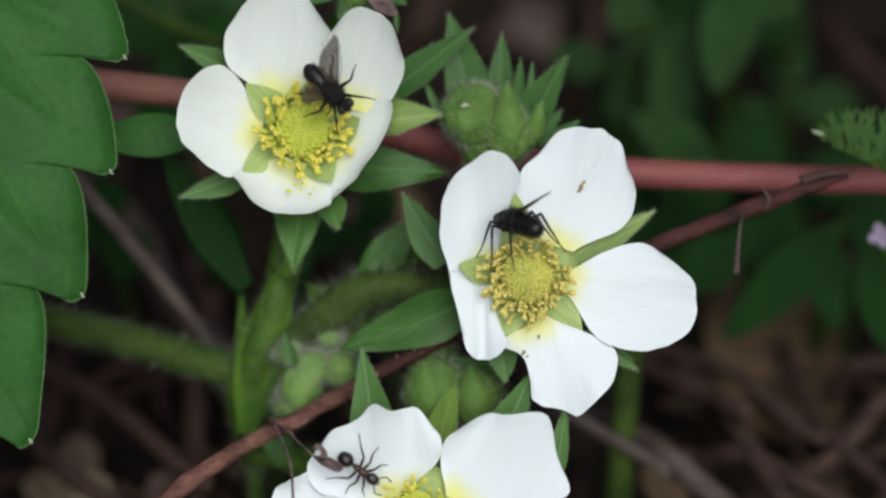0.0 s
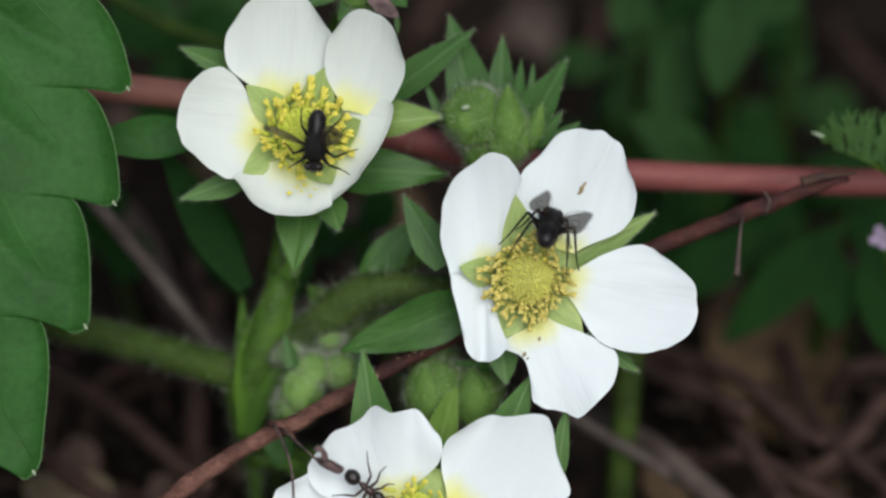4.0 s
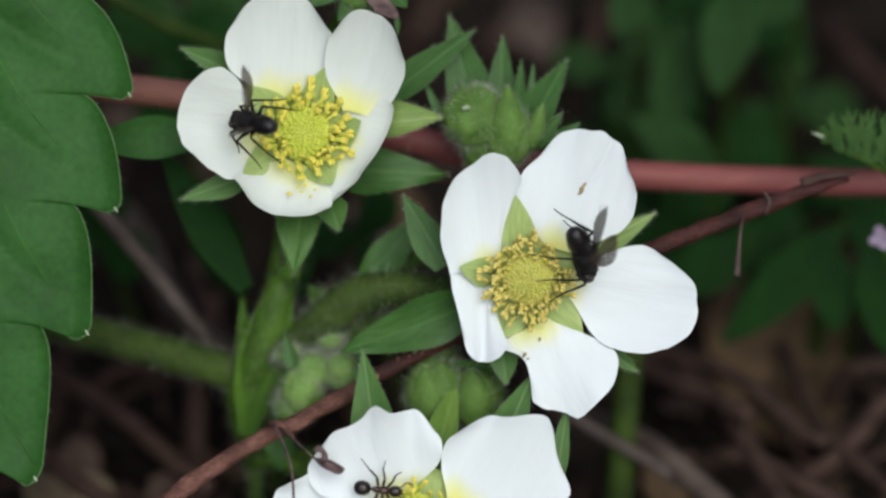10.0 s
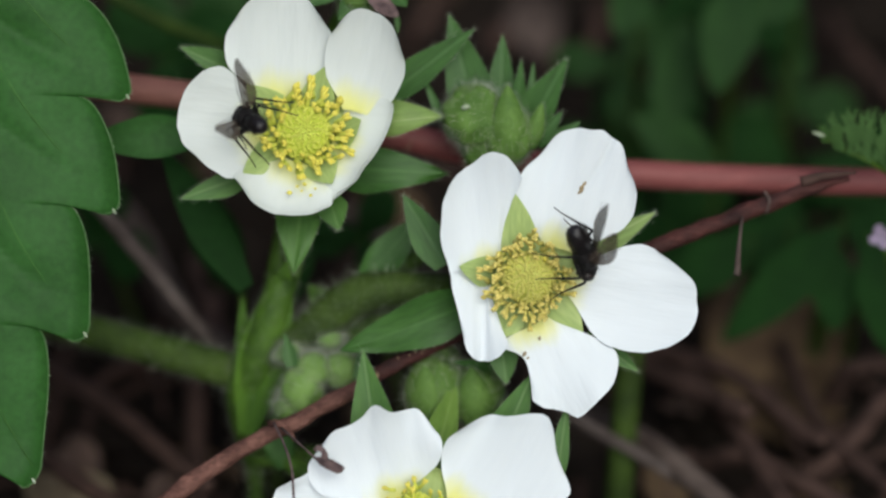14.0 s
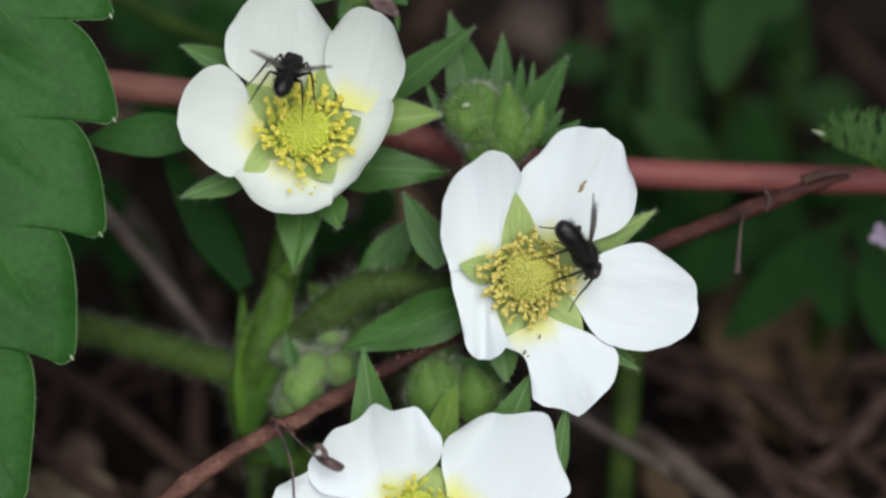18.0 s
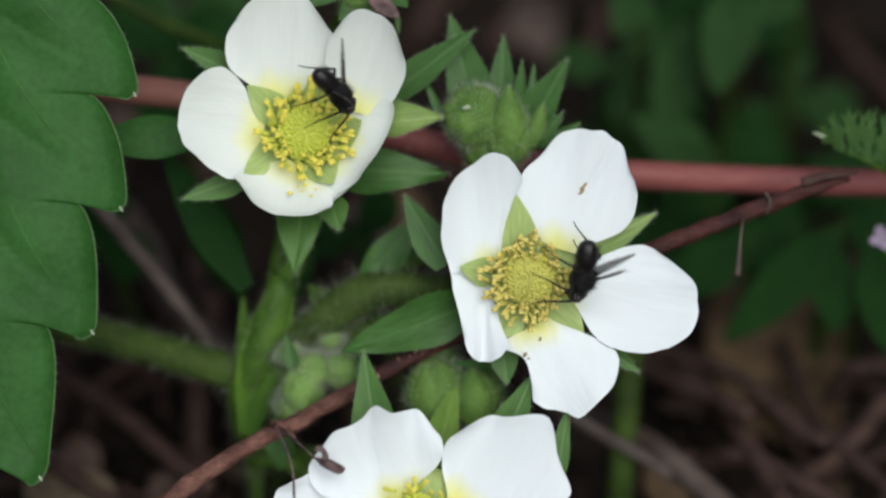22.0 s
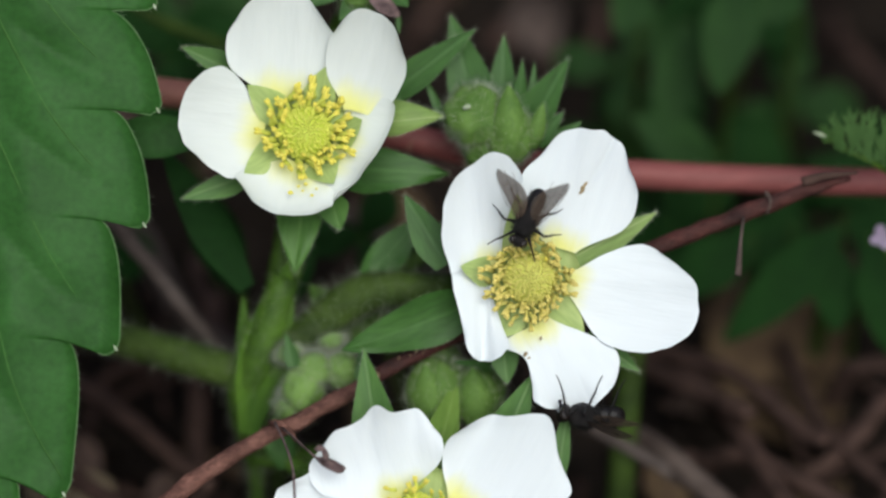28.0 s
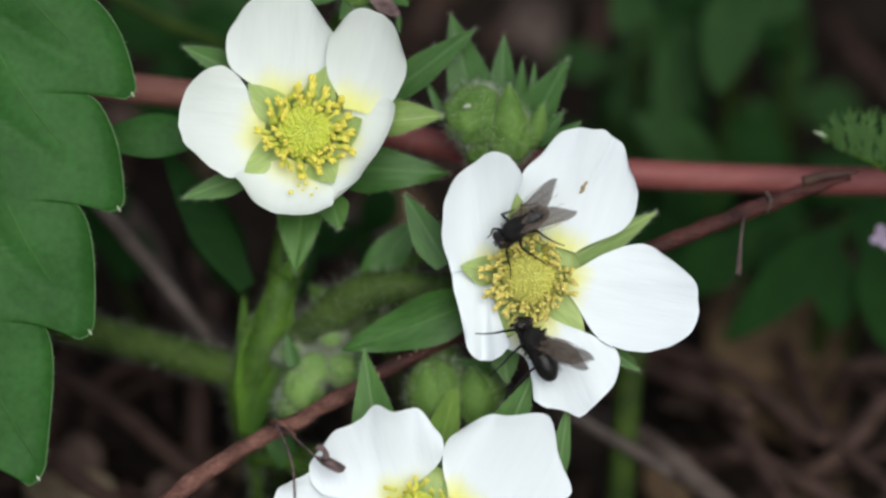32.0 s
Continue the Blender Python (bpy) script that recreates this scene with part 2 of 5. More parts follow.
def tube(points, radii, n=16, sides=10, rough=0.0, seed=0):
    """A tapering tube along a smooth line, closed at both ends."""
    line = smooth_path(points, n)
    vs, fs = [], []
    ref = Vector((0.31, 0.17, 0.93)).normalized()
    for i, p in enumerate(line):
        d = (line[min(i + 1, n)] - line[max(i - 1, 0)]).normalized()
        a = d.cross(ref).normalized()
        b = d.cross(a)
        u = i / n * (len(radii) - 1)
        k = min(int(u), len(radii) - 2)
        r = radii[k] + (radii[k + 1] - radii[k]) * (u - k)
        for j in range(sides):
            w = 2 * math.pi * j / sides
            q = p + (a * math.cos(w) + b * math.sin(w)) * r
            if rough:
                q += (a * math.cos(w) + b * math.sin(w)) * r * rough * noise.noise(Vector((i * 0.35 + seed, math.cos(w) * 1.2, math.sin(w) * 1.2)))
            vs.append(q)
    for i in range(n):
        for j in range(sides):
            k = (j + 1) % sides
            fs.append((i * sides + j, i * sides + k, (i + 1) * sides + k, (i + 1) * sides + j))
    fs.append(tuple(range(sides))[::-1])
    fs.append(tuple(n * sides + j for j in range(sides)))
    return vs, fs


def ball(rx, ry, rz, nu=10, nv=14, power=1.0, lump=0.0, seed=0, ribs=0, rib=0.0):
    """An egg along x: power below 1 blunts its ends; ribs run from end to end."""
    vs, fs = [], []
    for i in range(nu + 1):
        th = math.pi * i / nu
        for j in range(nv):
            ph = 2 * math.pi * j / nv
            s = math.sin(th) ** power if 0 < i < nu else 0.02
            v = Vector((math.cos(th) * rx, s * math.cos(ph) * ry, s * math.sin(ph) * rz))
            if ribs:
                v *= 1 + rib * math.sin(th) * (abs(math.sin(ribs * ph * 0.5 + 0.5 * math.cos(th))) - 0.6)
            if lump:
                v *= 1 + lump * noise.noise(v.normalized() * 2.1 + Vector((seed, 0, 0)))
            vs.append(v)
    for i in range(nu):
        for j in range(nv):
            k = (j + 1) % nv
            fs.append((i * nv + j, (i + 1) * nv + j, (i + 1) * nv + k, i * nv + k))
    return vs, fs


def profile(s, widest, base, blunt):
    """Half-width of a blade along its length: blunt 2 is a round end, 1 a pointed one."""
    if s <= widest:
        return base + (1 - base) * math.sin(math.pi / 2 * s / widest) ** 1.1
    u = (s - widest) / (1 - widest)
    return max(1 - u ** (blunt * 1.15), 0.0) ** (1 / blunt)


def blade(length, left, right, widest=0.6, stem=0.25, blunt=2.0, sag=0.0, cup=0.0, ripple=0.0, wave=0.0, notch=0.0, thick=0.00012, seed=0, nu=16, nv=12, fold=0.0, tip_curl=0.0):
    """A petal or leaf along y from its base, its face to z: sag bows it between its ends, cup lifts its margins, fold makes a keel."""
    rnd = random.Random(seed)
    ph = [rnd.uniform(0, 6.28) for _ in range(6)]
    top = []
    for i in range(nu + 1):
        k = i / nu
        s = 1 - (1 - k) ** 1.7
        f = max(profile(s, widest, stem, blunt), 0.012)
        for j in range(nv + 1):
            v = -1 + 2 * j / nv
            half = left if v < 0 else right
            w = 1 + wave * math.sin(5 * s + ph[0] + (2 if v < 0 else 0)) * abs(v)
            x = v * half * f * w
            y = length * (s - notch * (1 - abs(v)) ** 2 * s ** 4 + wave * 0.6 * s ** 3 * math.sin(3.3 * v + ph[1]))
            z = length * sag * 4 * s * (1 - s) + cup * v * v * half * f + fold * abs(v) * half * f
            z += ripple * (v * v * math.sin(7 * s + ph[2] + 2.2 * v) + 0.5 * s * s * math.sin(5 * v + ph[3]))
            z += tip_curl * length * max(s - 0.7, 0) ** 2 / 0.09
            top.append(Vector((x, y, z)))
    return shell(top, nu, nv, thick)


def shell(top, nu, nv, thick):
    """A closed thin sheet under a grid of points, thinner towards its margin."""
    bottom = []
    n = nv + 1
    fs = [(i * n + j, i * n + j + 1, (i + 1) * n + j + 1, (i + 1) * n + j) for i in range(nu) for j in range(nv)]
    for i in range(nu + 1):
        for j in range(n):
            t = thick * (0.35 if j in (0, nv) or i == nu else 1.0)
            bottom.append(top[i * n + j] - Vector((0, 0, t)))
    k = len(top)
    fs += [tuple(q + k for q in reversed(f)) for f in list(fs)]
    rim = [j for j in range(n)] + [i * n + nv for i in range(1, nu + 1)] + [nu * n + j for j in range(nv - 1, -1, -1)] + [i * n for i in range(nu - 1, 0, -1)]
    edge = [top[q] for q in rim] + [bottom[q] for q in rim]
    r = len(rim)
    for a in range(r):
        b = (a + 1) % r
        fs.append((2 * k + b, 2 * k + a, 2 * k + a + r, 2 * k + b + r))
    return top + bottom + edge, fs


def spline(values, u):
    """A smooth curve through even values, u from 0 to 1."""
    n = len(values) - 1
    k = min(int(u * n), n - 1)
    f = u * n - k
    a, b, c, d = values[max(k - 1, 0)], values[k], values[k + 1], values[min(k + 2, n)]
    return 0.5 * (2 * b + (c - a) * f + (2 * a - 5 * b + 4 * c - d) * f * f + (3 * b - a - 3 * c + d) * f ** 3)


def petal_sheet(length, left, right, end, sag=0.0, cup=0.0, ripple=0.0, lift=0.0, thick=0.0001, seed=0, nu=24, nv=22, crease=None):
    """A petal along y: half-widths left and right from claw to end, and how far the end reaches across it. lift turns its rim up."""
    rnd = random.Random(seed)
    ph = [rnd.uniform(0, 6.28) for _ in range(4)]
    top = []
    for i in range(nu + 1):
        s = i / nu
        for j in range(nv + 1):
            v = -1 + 2 * j / nv
            w = math.sin(v * math.pi / 2) * 0.35 + v * 0.65
            half = spline(left, s) if w < 0 else spline(right, s)
            half *= 1 + 0.028 * noise.noise(Vector((s * 5.5, math.copysign(3, w), seed * 1.7)))
            pull = 1 - 0.085 * (abs(w) * s) ** 4
            x = w * half * pull
            y = length * s * spline(end, (w + 1) / 2) * pull * (1 + 0.018 * s * noise.noise(Vector((w * 3.6, 5, seed * 2.3))))
            z = length * sag * 4 * s * (1 - s) + cup * w * w * half
            z += ripple * (0.7 * w * w * math.sin(6 * s + ph[0] + 2 * w) + s * s * math.sin(4.5 * w + ph[1]) + 0.25 * math.sin(9 * w + ph[2]) * s)
            z += lift * max(s - 0.86, 0) / 0.14 * length * 0.03 + noise.noise(Vector((x * 900, y * 260, seed))) * 0.00010 + noise.noise(Vector((x * 330 + 7, y * 160, seed + 3))) * 0.00022 * s
            if crease and s > crease[2]:
                z -= crease[3] * math.exp(-((w - crease[0] - crease[1] * (s - crease[2])) / 0.05) ** 2)
            top.append(Vector((x, y, z)))
    return shell(top, nu, nv, thick)


def petal(parent, base, tip, left, right, end, twist=0.0, mat="petal", **shape):
    m, length = along(site(*base), site(*tip), twist)
    data = petal_sheet(length, [w * STEP for w in left], [w * STEP for w in right], end, **shape)
    return part("petal", data, M[mat], parent, "", parent.matrix_world.inverted() @ m)


def along(base, tip, twist=0.0):
    """A pose at base with y towards tip and z as far out of the flowers' plane as it can be, and the length."""
    y = tip - base
    length = y.length
    y.normalize()
    z = (OUT - y * OUT.dot(y)).normalized()
    x = y.cross(z)
    m = Matrix((x, y, z)).transposed().to_4x4()
    return Matrix.Translation(base) @ m @ pose(0, 0, 0, 0, twist, 0), length


def leafy(name, parent, mat, base, tip, left, right, twist=0.0, label="", hairy=0, **shape):
    """A blade between two sites, as a part of parent."""
    m, length = along(site(*base), site(*tip), twist)
    k = STEP * (1 - base[2] * 0.001 / REACH)
    data = blade(length, left * k, right * k, **shape)
    ob = part(name, data, M[mat], parent, label, parent.matrix_world.inverted() @ m)
    if hairy:
        rnd = random.Random(hairy)
        vs, fs = [], []
        n = shape.get("nv", 12) + 1
        for _ in range(int(hairy * 3)):
            i = rnd.randrange(2, shape.get("nu", 16))
            j = rnd.choice((0, n - 1))
            p = data[0][i * n + j].lerp(data[0][(i + 1) * n + j], rnd.random())
            d = Vector((1 if j else -1, rnd.uniform(0.6, 2.6), rnd.uniform(-0.5, 0.6))).normalized()
            spike(vs, fs, p, d * rnd.uniform(0.0002, 0.0010) * rnd.random(), 0.000007)
        hob = part("hairs", (vs, fs), M["hair"], ob)
        tagged(hob, kind="stuff")
    return ob


def spike(vs, fs, p, d, r):
    a = d.orthogonal().normalized() * r
    b = d.cross(a).normalized() * r
    k = len(vs)
    vs.extend([p + a, p - a * 0.5 + b, p - a * 0.5 - b, p + d])
    fs.extend([(k, k + 1, k + 3), (k + 1, k + 2, k + 3), (k + 2, k, k + 3)])


def hairs_on(points, radii, count, length, parent, seed=0, radius=0.000008):
    """Fine hairs standing off a tube."""
    count = count * 3
    rnd = random.Random(seed)
    line = smooth_path(points, 60)
    vs, fs = [], []
    for _ in range(count):
        i = rnd.randrange(60)
        p = line[i].lerp(line[i + 1], rnd.random())
        d = (line[i + 1] - line[i]).normalized()
        u = i / 60 * (len(radii) - 1)
        k = min(int(u), len(radii) - 2)
        r = radii[k] + (radii[k + 1] - radii[k]) * (u - k)
        q = Vector((rnd.gauss(0, 1), rnd.gauss(0, 1), rnd.gauss(0, 1)))
        q = (q - d * q.dot(d)).normalized()
        spike(vs, fs, p + q * r * 0.95, (q + d * rnd.uniform(-0.4, 0.4)).normalized() * length * rnd.uniform(0.4, 1.2), radius)
    ob = part("hairs", (vs, fs), M["hair"], parent)
    return tagged(ob, kind="stuff")


def stalk(name, parent, mat, sites, radii, label="", hairy=0, hair_length=0.0012, n=20, sides=12, rough=0.05, seed=0):
    """A stem through sites; radii in steps."""
    inv = parent.matrix_world.inverted()
    pts = [inv @ site(*s) for s in sites]
    rad = [r * STEP for r in radii]
    ob = part(name, tube(pts, rad, n, sides, rough, seed), M[mat], parent, label)
    if hairy:
        hairs_on(pts, rad, hairy, hair_length, ob, seed)
    return ob


# ---- ground ----
def build_ground():
    vs, fs = [], []
    ring = [0.0, 0.02, 0.04, 0.06, 0.08, 0.1, 0.13, 0.16, 0.2, 0.26, 0.35, 0.6, 1.2, 3, 10, 40, 200, 2000]
    xs = sorted([-r for r in ring[1:]] + ring)
    for y in xs:
        for x in xs:
            r = math.hypot(x, y)
            z = 0.004 * noise.noise(Vector((x * 25, y * 25, 0))) if r < 1 else 0.0
            vs.append(Vector((x, y + 0.05, z)))
    n = len(xs)
    for i in range(n - 1):
        for j in range(n - 1):
            fs.append((i * n + j, i * n + j + 1, (i + 1) * n + j + 1, (i + 1) * n + j))
    ob = part("ground", (vs, fs), M["soil"])
    tagged(ob, "moist soil, its colour darkened for the shade under the plants", "ground", kind="structure")


build_ground()


# ---- the flowers ----
def stamen_mesh(old):
    """A filament with a two-lobed anther at its end, along y."""
    if old:
        fil = tube([(0, 0, 0), (0.0001, 0.0010, 0.0003), (0, 0.0019, 0.0002)], [0.00028, 0.00023, 0.00022], 6, 7, 0.3, 4)
        lobes = [moved(ball(0.00047, 0.00020, 0.00026, 8, 9, 0.8, 0.35, k + 5), Matrix.Translation((0.00012 * k, 0.0018, 0.00026)) @ pose(0, 0, 0, 0, 10 * k, 90 - 9 * k)) for k in (-1, 1)]
    else:
        fil = tube([(0, 0, 0), (0, 0.0010, 0.0003), (0, 0.0019, 0.0003)], [0.00030, 0.00026, 0.00024], 6, 8, 0.15, 3)
        lobes = [moved(ball(0.00050, 0.00023, 0.00028, 8, 9, 0.85, 0.35, k), Matrix.Translation((0.00014 * k, 0.0018, 0.00034)) @ pose(0, 0, 0, 0, 0, 90 - 9 * k)) for k in (-1, 1)]
    vs, fs = joined([fil] + lobes)
    me = bpy.data.meshes.new("stamen")
    me.from_pydata([tuple(v) for v in vs], [], fs)
    me.materials.append(M["filament_old" if old else "pistil"])
    me.materials.append(M["anther_old" if old else "anther"])
    cut = len(fil[1])
    me.polygons.foreach_set("material_index", [0 if i < cut else 1 for i in range(len(fs))])
    me.polygons.foreach_set("use_smooth", [True] * len(fs))
    return me


STAMEN = {False: stamen_mesh(False), True: stamen_mesh(True)}


def flower(centre, label, petals, sepals, dome, rings, old_share, stem, seed, stand=(10, 72), lean=(0, 0)):
    """An open strawberry flower. petals: dicts of shapes; dome: radius in steps of the middle; rings: (radius, count, length) of stamens."""
    x, y, h = centre
    base = Matrix.Translation(site(x, y, h)) @ VIEW
    fl = thing("strawberry_flower", base, label, "flower", "strawberry flowers")
    rnd = random.Random(seed)
    for p in petals:
        petal(fl, mat="petal" if old_share > 0.02 else "petal_fresh", **p)
    for p in sepals:
        grow = 1.15 if p["mat"] == "sepal_in" else 1.0
        leafy("sepal", fl, **dict(p, left=p["left"] * grow, right=p["right"] * grow))
    cup = [Vector((math.cos(a) * q, math.sin(a) * q, -0.0018 + 0.0004 * (q / (STEP * 95)) ** 2)) for q in (0.0002, STEP * 40, STEP * 70, STEP * 92) for a in [k * math.pi / 12 for k in range(24)]]
    floor = cup + [p - Vector((0, 0, 0.0003)) for p in cup]
    faces = [(i * 24 + k, i * 24 + (k + 1) % 24, (i + 1) * 24 + (k + 1) % 24, (i + 1) * 24 + k) for i in range(3) for k in range(24)]
    faces += [tuple(q + 96 for q in reversed(f)) for f in faces] + [(72 + k, 72 + 96 + k, 72 + 96 + (k + 1) % 24, 72 + (k + 1) % 24) for k in range(24)]
    part("calyx_cup", (floor, faces), M["sepal_in"], fl, "pale green floor of the flower")
    r = dome * STEP
    tilt = pose(0, 0, 0, lean[0], lean[1], 0)
    cone = moved(ball(r, r, r * 0.85, 12, 20, 0.9, 0.05, seed), tilt @ pose(0, 0, -0.0004))
    aged = "_old" if old_share > 0.3 else ""
    part("receptacle", cone, M["dome" + aged], fl, "yellow-green domed middle")
    knobs = []
    count = 380
    for i in range(count):
        q = (i + 0.5) / count
        th = math.acos(1 - q * 0.92)
        ph = i * 2.39996 + rnd.uniform(-0.15, 0.15)
        d = Vector((math.sin(th) * math.cos(ph), math.sin(th) * math.sin(ph), math.cos(th)))
        p = Vector((d.x * r, d.y * r, d.z * r * 0.85 - 0.0004))
        q2 = d.to_track_quat("X", "Z").to_matrix().to_4x4()
        reach = rnd.uniform(0.00013, 0.00020)
        bend = pose(0, 0, 0, 0, rnd.uniform(-20, 20), rnd.uniform(-20, 20))
        knobs.append(moved(ball(reach, 0.00014, 0.00014, 5, 7, 0.7), tilt @ Matrix.Translation(p + d * reach * 0.6) @ q2 @ bend))
    pist = part("pistil_mass", joined(knobs), M["pistil" + aged], fl, "many tiny yellow-green pistils")
    tagged(pist, kind="stuff")
    for radius, number, length in rings:
        for i in range(number):
            a = 2 * math.pi * (i + rnd.uniform(-0.35, 0.35)) / number
            rr = radius * STEP * rnd.uniform(0.85, 1.12)
            p = Vector((math.cos(a) * rr, math.sin(a) * rr, 0.0002))
            s = length * rnd.uniform(0.75, 1.2)
            m = tilt @ Matrix.Translation(p) @ pose(0, 0, 0, 0, 0, math.degrees(a) - 90 + rnd.uniform(-22, 22)) @ pose(0, 0, 0, rnd.uniform(*stand), rnd.uniform(-35, 35)) @ Matrix.Diagonal((s, s, s, 1))
            part("stamen", STAMEN[rnd.random() < old_share], None, fl, "", m)
    stalk("pedicel", fl, "stem", [(x, y, h - 1.5)] + stem, [26, 22, 20, 20], hairy=160, seed=seed)
    return fl


IN = dict(mat="sepal_in", widest=0.3, stem=0.7, blunt=1.15, nu=10, nv=8)
TRI = dict(mat="sepal", widest=0.12, stem=0.95, blunt=1.0, nu=14, nv=8, fold=0.25)
BK = dict(mat="sepal", widest=0.35, stem=0.6, blunt=1.15, nu=12, nv=8, fold=0.15)

# the cupped flower higher up
cupped_flower = flower((540, 235, -2), "cupped white strawberry flower with a yellow-green middle", [
    dict(base=(495, 176, -2.8), tip=(500, -13, 1.0), left=(22, 90, 98, 82), right=(22, 86, 106, 88), end=(0.85, 0.97, 1, 0.96, 0.80), sag=-0.05, cup=0.10, ripple=0.0002, seed=11),
    dict(base=(622, 196, -2.6), tip=(660, 21, 2.5), left=(14, 56, 67, 59), right=(56, 74, 82, 74), end=(0.86, 1, 0.99, 0.95, 0.78), sag=-0.06, cup=0.16, ripple=0.0002, seed=12),
    dict(base=(468, 232, -2.6), tip=(318, 215, 1.6), left=(20, 88, 79, 60), right=(15, 78, 106, 101), end=(0.87, 0.97, 1, 0.985, 0.88), sag=-0.05, cup=0.10, ripple=0.0002, seed=13),
    dict(base=(530, 288, -2.4), tip=(500, 379, 1.0), left=(30, 64, 80, 84), right=(30, 74, 102, 98), end=(0.74, 0.95, 1, 1, 0.8), sag=-0.10, cup=0.10, ripple=0.0002, lift=0.6, seed=14),
    dict(base=(588, 258, -2.7), tip=(667, 275, 0.2), left=(86, 104, 108, 106), right=(20, 80, 104, 92), end=(1.12, 1.06, 1, 0.90, 0.58), twist=-14, sag=-0.10, cup=0.06, ripple=0.0003, lift=0.8, seed=15),
], [
    dict(base=(560, 190, -2.7), tip=(578, 118, -1.0), left=26, right=26, **IN),
    dict(base=(500, 210, -2.7), tip=(438, 150, -1.0), left=26, right=28, **IN),
    dict(base=(500, 265, -2.7), tip=(432, 306, -1.0), left=28, right=28, **IN),
    dict(base=(560, 275, -2.7), tip=(590, 325, -0.6), left=30, right=32, **IN),
    dict(base=(590, 240, -2.7), tip=(640, 212, -0.4), left=28, right=28, **IN),
    dict(base=(420, 130, -5.0), tip=(322, 84, -4.0), left=18, right=26, hairy=50, **BK),
    dict(base=(440, 310, -5.0), tip=(322, 352, -4.0), left=26, right=20, hairy=50, **BK),
    dict(base=(585, 350, -5.0), tip=(602, 408, -4.0), left=28, right=28, hairy=40, **BK),
    dict(base=(650, 222, -5.4), tip=(785, 206, -4.5), left=40, right=26, hairy=110, sag=0.2, **dict(BK, mat="sepal_mid", cup=-0.35)),
], 46, [(40, 20, 0.75), (52, 26, 0.88), (64, 24, 0.92)], 0.0, [(536, 330, -9), (520, 465, -14), (462, 640, -16)], 21, stand=(30, 72), lean=(-8, 8))


def pollen(fl, spots):
    """Fallen grains of pollen on a petal."""
    inv = fl.matrix_world.inverted()
    for x, y, h, r in spots:
        part("pollen", moved(ball(r * STEP, r * 0.8 * STEP, r * 0.6 * STEP, 6, 8, 0.9, 0.4, x), Matrix.Translation(inv @ site(x, y, h))), M["anther"], fl)


pollen(cupped_flower, [(514, 341, 0.1, 5), (552, 346, 0.1, 3.5), (528, 330, -0.3, 3), (541, 326, -0.5, 4), (536, 338, 0, 2.5), (560, 334, -0.2, 2.5)])

# the wide-open flower
open_flower = flower((938, 492, 0), "wide-open white strawberry flower with spent yellow stamens", [
    dict(base=(880, 475, -1.2), tip=(865, 270, 2.6), left=(84, 93, 90, 80), right=(8, 16, 38, 62), end=(0.82, 0.88, 1, 0.97, 0.84), sag=-0.05, cup=0.12, ripple=0.0004, seed=31),
    dict(base=(990, 440, -1.0), tip=(1050, 228, 1.6), left=(30, 93, 100, 80), right=(30, 102, 112, 86), end=(0.78, 0.88, 0.94, 0.98, 1.0, 1.01, 0.965, 0.94, 0.86), sag=-0.04, cup=0.06, ripple=0.0003, seed=32, nv=60, nu=36, crease=(0.11, 0.66, 0.45, 0.00030)),
    dict(base=(1003, 500, -0.8), tip=(1236, 540, 1.4), left=(18, 62, 90, 84), right=(18, 88, 103, 92), end=(0.75, 0.94, 1, 1, 0.9), sag=-0.03, cup=0.04, ripple=0.0002, seed=33),
    dict(base=(945, 575, -0.8), tip=(1020, 730, 0.8), left=(30, 74, 112, 110), right=(76, 42, 48, 64), end=(0.88, 0.95, 1.0, 1.04, 1.06, 0.95, 0.875, 0.84, 0.78), sag=0.03, cup=-0.06, ripple=0.0005, seed=34),
    dict(base=(868, 462, -1.7), tip=(855, 638, 1.2), left=(2, 8, 28, 48), right=(72, 62, 45, 36), end=(0.93, 0.99, 1, 0.99, 0.93), sag=-0.04, cup=0.07, ripple=0.0005, seed=35),
], [
    dict(base=(905, 445, -1.3), tip=(906, 335, 0.0), left=36, right=40, **IN),
    dict(base=(875, 485, -1.3), tip=(815, 472, 0.0), left=24, right=24, **IN),
    dict(base=(905, 550, -1.3), tip=(882, 600, -0.4), left=30, right=30, **IN),
    dict(base=(970, 540, -1.3), tip=(1034, 597, -0.6), left=36, right=34, **IN),
    dict(base=(985, 472, -1.6), tip=(1162, 376, -2.6), left=24, right=36, hairy=160, **dict(IN, mat="sepal_mid")),
    dict(base=(1040, 590, -3.0), tip=(1132, 658, -2.5), left=22, right=22, hairy=50, **BK),
    dict(base=(890, 610, -3.5), tip=(898, 680, -3.0), left=26, right=26, hairy=40, **BK),
    dict(base=(790, 470, -4.5), tip=(716, 345, -5.5), left=34, right=30, hairy=60, **dict(BK, mat="leaf_mid")),
], 46, [(42, 28, 0.62), (52, 34, 0.72), (62, 32, 0.78), (70, 16, 0.8)], 0.96, [(900, 540, -8), (700, 560, -14), (470, 650, -17)], 22, stand=(40, 82), lean=(6, -6))


def petal_spot(fl, x, y, h, size, turn):
    inv = fl.matrix_world.inverted()
    data = moved(ball(size * STEP, size * 0.55 * STEP, 0.00012, 6, 10, 0.9, 0.4, x), Matrix.Translation(inv @ site(x, y, h)) @ pose(0, 0, 0, 0, 0, turn))
    part("blemish", data, M["blemish"], fl, "small brown blemish on the petal")


